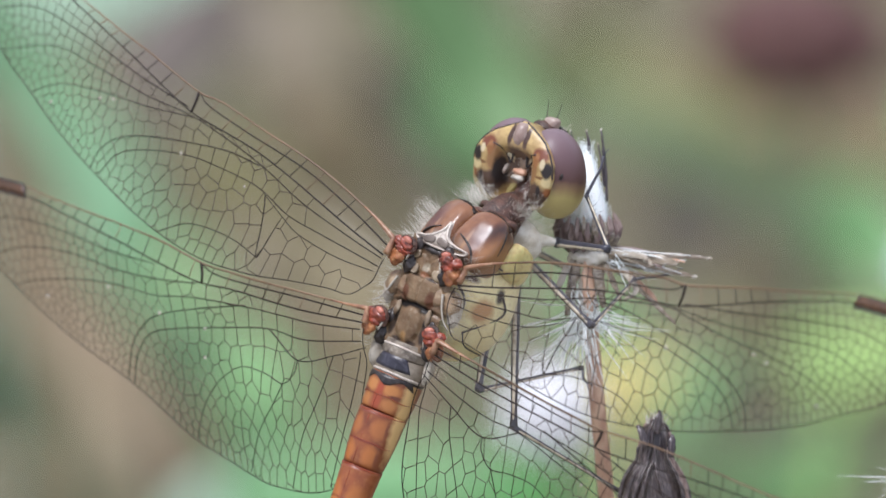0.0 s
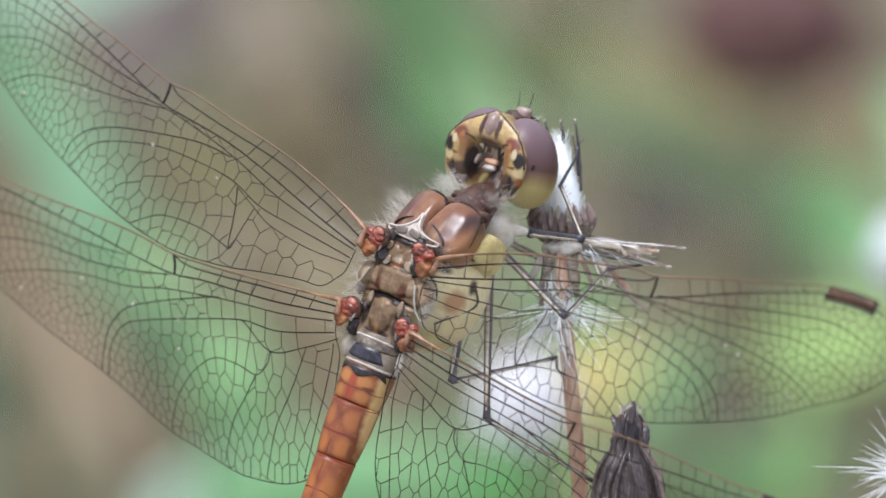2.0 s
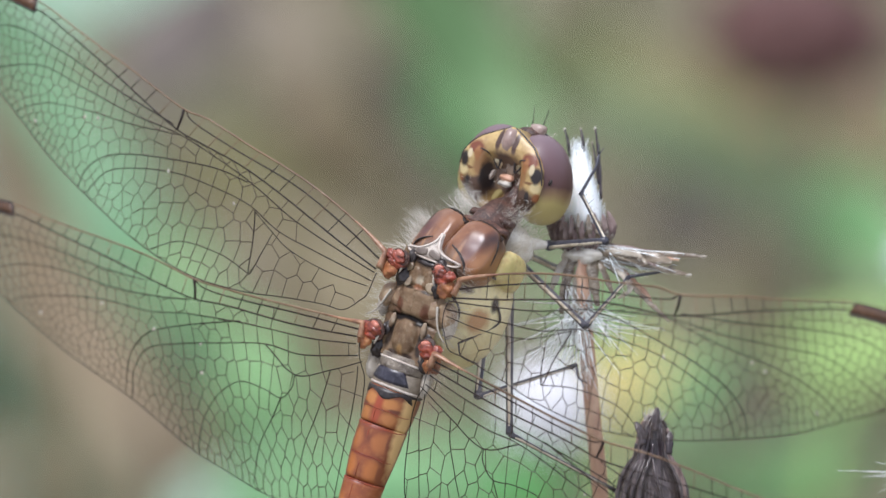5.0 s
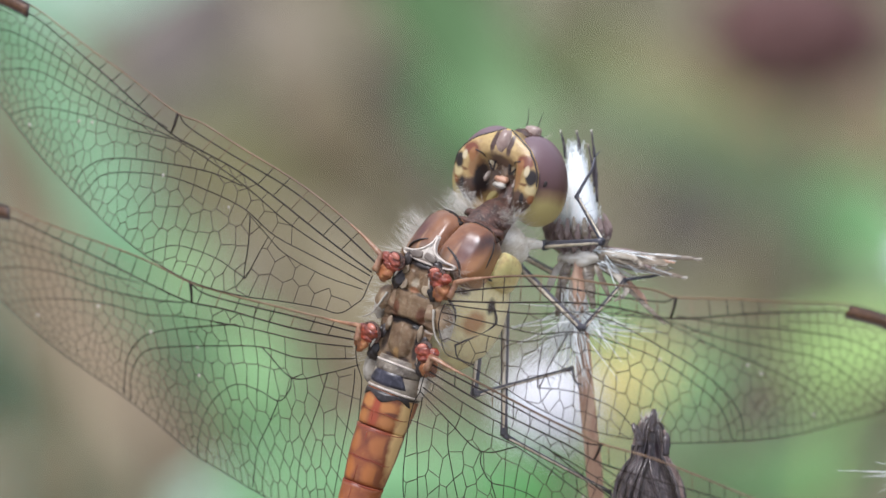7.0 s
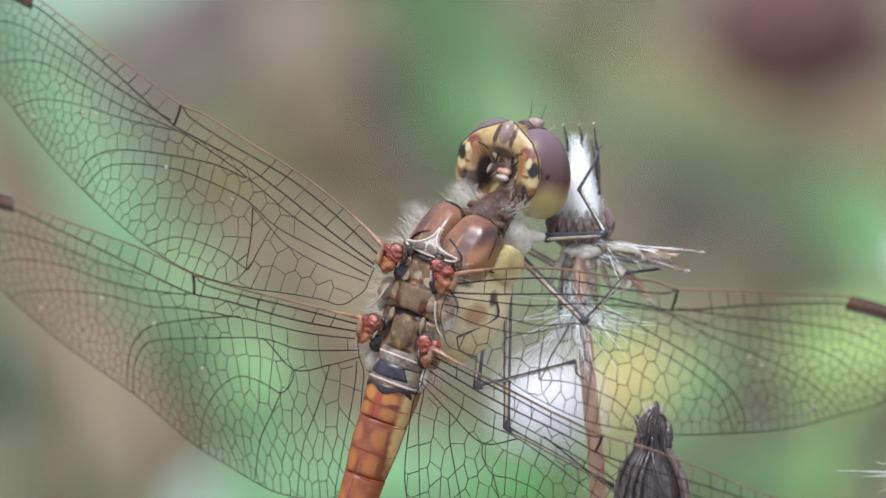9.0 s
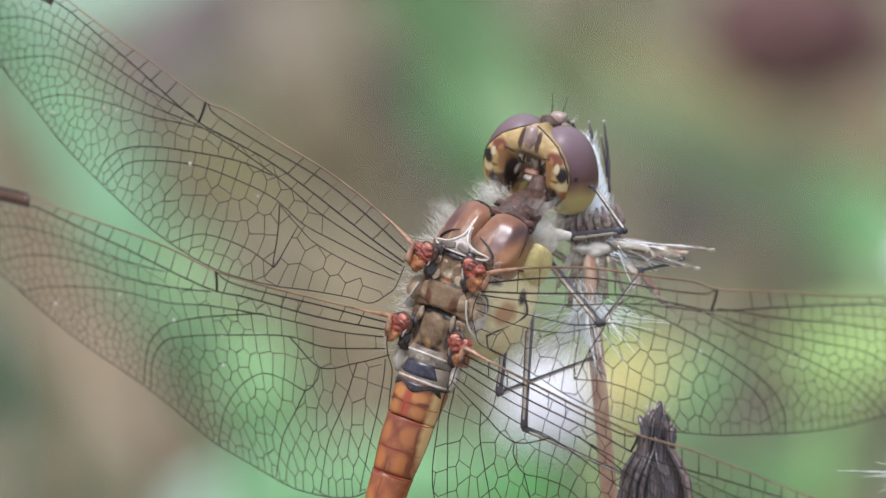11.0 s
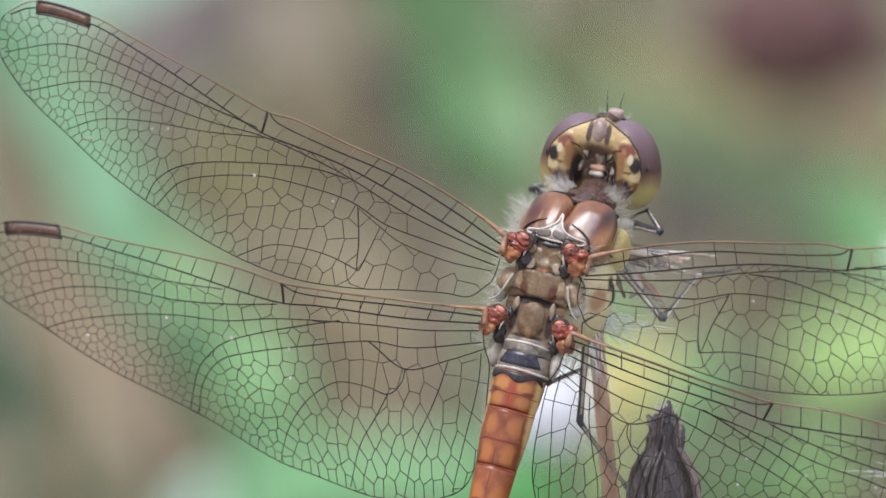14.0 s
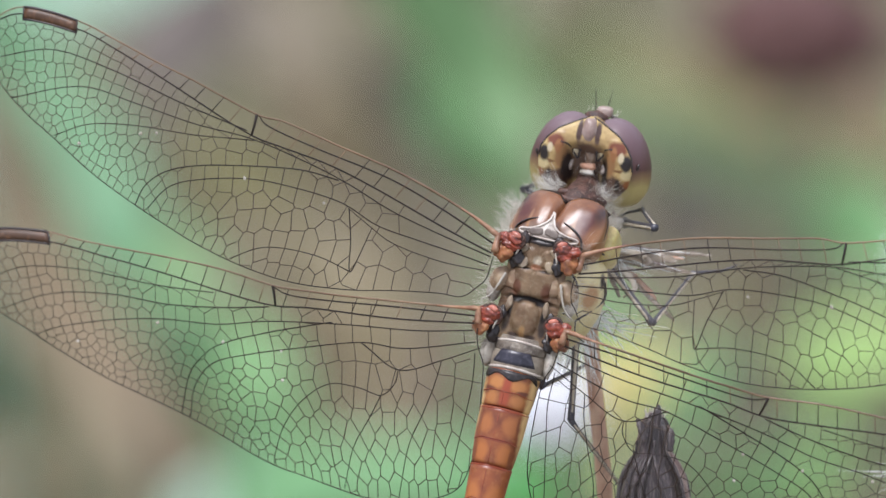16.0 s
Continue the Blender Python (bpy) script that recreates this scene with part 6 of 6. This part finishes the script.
# legs: hip in the insect's own space; lengths; which way knee and foot lie in depth (1: nearer the viewer);
# seconds, knee and foot across and up in the space of the perch, which carries them as it sways
LEGS = {
    "RF": ((2.48, 2.02, -8.02), (4.6, 4.2), (1, -1),
        [(0, 8.30, 0.08, 7.20, 2.90), (2.5, 8.30, 0.08, 7.20, 2.90), (3, 8.30, 0.08, 7.20, 2.90), (3.5, 8.40, 0.22, 7.20, 2.91), (4, 8.44, 0.18, 7.20, 2.91), (6.5, 8.52, 0.54, 7.21, 2.91), (7.5, 8.52, 0.49, 7.20, 2.91), (9, 8.53, 0.54, 7.21, 2.91), (11.3, 8.81, 0.55, 7.20, 2.91), (11.5, 9.20, 0.74, 8.83, 2.38), (12.5, 9.62, 0.83, 8.83, 2.38), (13.2, 9.61, 0.83, 8.83, 2.38), (13.5, 10.86, 0.74, 10.27, 1.85), (14, 10.81, 0.89, 10.21, 2.02), (15, 10.67, 1.03, 10.21, 2.02), (16, 10.84, 1.04, 10.21, 2.02)]),
    "RM": ((0.83, 0.59, -8.23), (6.1, 4.8), (1, -1),
        [(0, 7.46, -3.95, 9.78, -1.48), (2.5, 7.41, -3.99, 9.77, -1.48), (3, 7.37, -4.08, 9.77, -1.48), (3.5, 7.32, -4.08, 9.77, -1.48), (4, 7.42, -4.07, 9.77, -1.48), (6.5, 7.49, -4.03, 9.78, -1.48), (7.5, 7.48, -4.08, 9.78, -1.48), (9, 7.49, -4.03, 9.78, -1.48), (11.3, 7.60, -4.40, 9.70, -1.48), (11.5, 7.99, -4.39, 9.70, -1.48), (12.5, 8.32, -4.53, 9.71, -1.49), (13.2, 8.31, -4.58, 9.71, -1.49), (13.5, 9.93, -4.49, 10.75, -2.09), (14, 10.98, -3.71, 12.94, -1.31), (15, 10.66, -3.86, 12.94, -1.31), (16, 10.73, -3.97, 12.94, -1.31)]),
    "RH": ((0.62, -0.48, -8.2), (9.3, 8.0), (1, -1),
        [(0, 3.37, -9.22, 8.97, -12.65), (2.5, 3.32, -9.31, 8.97, -12.65), (3, 3.27, -9.44, 8.97, -12.65), (3.5, 3.42, -9.81, 8.99, -12.67), (4, 3.51, -9.71, 8.99, -12.67), (6.5, 3.39, -9.58, 8.99, -12.67), (7.5, 3.39, -9.63, 8.99, -12.67), (9, 3.40, -9.58, 8.99, -12.67), (11.3, 3.55, -9.73, 9.39, -12.56), (11.5, 3.94, -9.55, 9.40, -12.57), (12.5, 4.58, -9.50, 9.41, -12.59), (13.2, 4.57, -9.51, 9.41, -12.59), (13.5, 6.57, -9.29, 9.23, -12.72), (14, 6.61, -9.09, 9.22, -12.71), (15, 6.37, -8.95, 9.22, -12.70), (16, 6.44, -9.03, 9.22, -12.71)]),
    "LH": ((-0.49, -0.81, -8.18), (8.2, 7.4), (1, -1),
        [(0, 1.53, -7.28, 7.02, -6.15), (2.5, 1.49, -7.37, 7.02, -6.15), (3, 1.44, -7.55, 7.01, -6.15), (3.5, 1.67, -8.05, 7.02, -6.15), (4, 1.76, -7.95, 7.02, -6.15), (6.5, 1.83, -7.45, 7.02, -6.15), (7.5, 1.82, -7.50, 7.02, -6.15), (9, 1.83, -7.45, 7.02, -6.15), (11.3, 2.32, -7.93, 7.39, -5.98), (11.5, 2.94, -7.67, 7.40, -5.99), (12.5, 3.05, -7.41, 7.40, -5.99), (13.2, 2.92, -7.43, 7.40, -5.99), (13.5, 5.12, -7.09, 7.51, -6.07), (14, 4.94, -7.03, 7.51, -6.06), (15, 4.90, -7.23, 7.51, -6.07), (16, 4.88, -7.27, 7.51, -6.07)]),
    "LM": ((-0.3, 1.2, -8.3), (5.6, 4.8), (-1, -1),
        [(0, 6.36, -0.96, 7.59, 0.51), (2.5, 6.33, -1.01, 7.52, 0.46), (3, 6.30, -1.06, 7.62, 0.41), (3.5, 6.20, -1.01, 7.48, 0.46), (4, 6.09, -1.08, 7.52, 0.45), (6.5, 6.07, -1.08, 7.44, 0.45), (7.5, 6.11, -1.19, 7.42, 0.31), (9, 6.09, -1.10, 7.37, 0.40), (11.3, 6.32, -1.24, 7.27, 0.11), (11.5, 6.97, -1.13, 7.92, 0.16), (12.5, 7.75, -0.69, 8.11, 0.48), (13.2, 7.62, -0.74, 7.83, 0.46), (13.5, 8.68, -0.27, 8.45, 0.60), (14, 8.80, 0.00, 8.87, 0.61), (15, 8.50, -0.02, 8.57, 0.62), (16, 8.57, -0.03, 8.64, 0.58)]),
    "LF": ((-0.3, 2.2, -8.0), (5.0, 4.4), (-1, 1),
        [(0, 3.34, 3.20, 4.95, 4.07), (2.5, 3.30, 3.15, 4.91, 4.02), (3, 3.21, 2.96, 4.83, 3.83), (3.1, 1.38, 2.45, 1.67, 5.72), (3.2, -0.77, 2.64, 0.30, 7.32), (3.3, -0.89, 2.50, 0.42, 4.56), (3.4, -0.95, 4.96, 1.95, 6.27), (3.5, -0.09, 5.03, 1.69, 5.42), (3.6, -0.83, 3.19, -0.47, 7.48), (3.7, 2.05, 2.99, 3.52, 4.31), (3.8, 2.89, 3.28, 4.66, 4.00), (7.5, 2.91, 3.21, 4.67, 3.82), (9, 2.97, 3.39, 4.74, 3.97), (12.5, 4.90, 3.21, 6.51, 3.78), (13.2, 4.62, 3.16, 6.23, 3.74), (13.5, 3.92, 3.00, 5.61, 3.57), (14, 4.13, 3.15, 5.88, 3.72), (15.5, 4.12, 3.00, 5.88, 3.66), (16, 3.97, 3.12, 5.73, 3.78)]),
}
# sway of the two stems: seconds, millimetres right and up
# the right fore foot lets go of the tuft and turns in behind the eye
FOOT_TURNS = [(0, 0), (9.2, 0), (10.2, 50), (11.3, 100), (16, 100)]
STEM_SWAY = [(0, 0.30, 0.20), (2.5, 0.30, 0.24), (3, 0.41, 0.37), (3.5, -0.18, -0.13), (4, 0.09, -0.09), (4.2, -0.04, 0.10), (6.3, 0.12, -0.18), (6.5, -0.02, -0.09), (7, -0.20, -0.13), (7.5, -0.15, 0.05), (8, -0.15, 0.05), (8.5, -0.29, 0.05), (9, -0.07, 0.23), (11.3, 0.46, 0.37), (11.5, -0.34, 0.32), (12, -0.29, -0.09), (12.5, -0.07, -0.18), (13, 0.21, -0.13), (13.25, 0.21, -0.13), (13.5, 0.82, -0.27), (14, 0.55, 0.03), (14.5, 0.01, 0.20), (15, 0.15, 0.17), (15.5, 0.20, 0.12), (16, 0.26, 0.06)]
SEED_SWAY = [(0, 0.00, 0.00), (2.5, 0.00, 0.00), (3, 0.20, 0.08), (3.5, -0.21, -0.28), (4, 0.02, -0.23), (4.2, -0.16, -0.05), (6.3, 0.02, -0.24), (6.5, -0.07, -0.14), (7, -0.26, -0.19), (7.5, -0.21, -0.01), (8, -0.21, -0.01), (8.5, -0.39, -0.01), (9, -0.12, 0.22), (11.3, 0.06, 0.22), (11.5, -0.53, 0.35), (12, -0.39, 0.04), (12.5, -0.17, -0.14), (13, 0.06, -0.14), (13.25, 0.06, -0.14), (13.5, 0.97, -0.51), (14, 0.52, 0.26), (14.5, -0.44, 0.22), (15, -0.21, 0.26), (15.5, 0.06, 0.04), (16, -0.03, 0.04)]


def between(rows, t):
    """The rows' values at a time, on straight lines from row to row."""
    return [float(np.interp(t, [r[0] for r in rows], [r[k] for r in rows])) for k in range(1, len(rows[0]))]


def limb_poses(key):
    """Poses of thigh and shin in the insect's own space: the foot holds the perch while the body shifts."""
    hip, (thigh, shin), (near_knee, near_foot), rows = LEGS[key]
    poses = []
    for t in sorted({r[0] for r in rows} | {r[0] for r in BODY}):
        sway = Vector((*between(STEM_SWAY, t), 0))
        kx, ky, fx, fy = between(rows, t)
        body = mm_pose(*between(BODY, t))
        points = [body @ (Vector(hip) * MM) / MM]
        for x, y, length, side in ((kx, ky, thigh, near_knee), (fx, fy, shin, near_foot)):
            d = Vector((x, y, 0)) + sway - points[-1]
            d.z = side * math.sqrt(max(0.0, length * length - d.x * d.x - d.y * d.y))
            points.append(points[-1] + d.normalized() * length)
        across = (points[1] - points[0]).cross(points[2] - points[1]).normalized()
        pair = []
        for a, b in zip(points, points[1:]):
            along = (b - a).normalized()
            m = Matrix((across, along, across.cross(along))).transposed().to_4x4()
            m.translation = a * MM
            pair.append(body.inverted() @ m)
        poses.append((t, *pair))
    return poses


LEG_PARTS = {key: leg(row[1], key) for key, row in LEGS.items()}


def motions():
    walk(FLY, [(t, VIEW @ mm_pose(*r)) for t, *r in BODY])
    walk(HEAD, [(t, mm_pose(*r)) for t, *r in HEAD_TURNS])
    for key in LEGS:
        poses = limb_poses(key)
        walk(LEG_PARTS[key][0], [(t, thigh) for t, thigh, _ in poses])
        walk(LEG_PARTS[key][1], [(t, shin) for t, _, shin in poses])
    walk(LEG_PARTS["RF"][2], [(t, mm_pose(0, LEGS["RF"][1][1], 0, turned)) for t, turned in FOOT_TURNS])
    walk(PERCH, [(t, VIEW @ mm_pose(x, y, 0)) for t, x, y in STEM_SWAY])
    walk(SEED_HEAD, [(t, VIEW @ mm_pose(x, y, 0)) for t, x, y in SEED_SWAY])


motions()
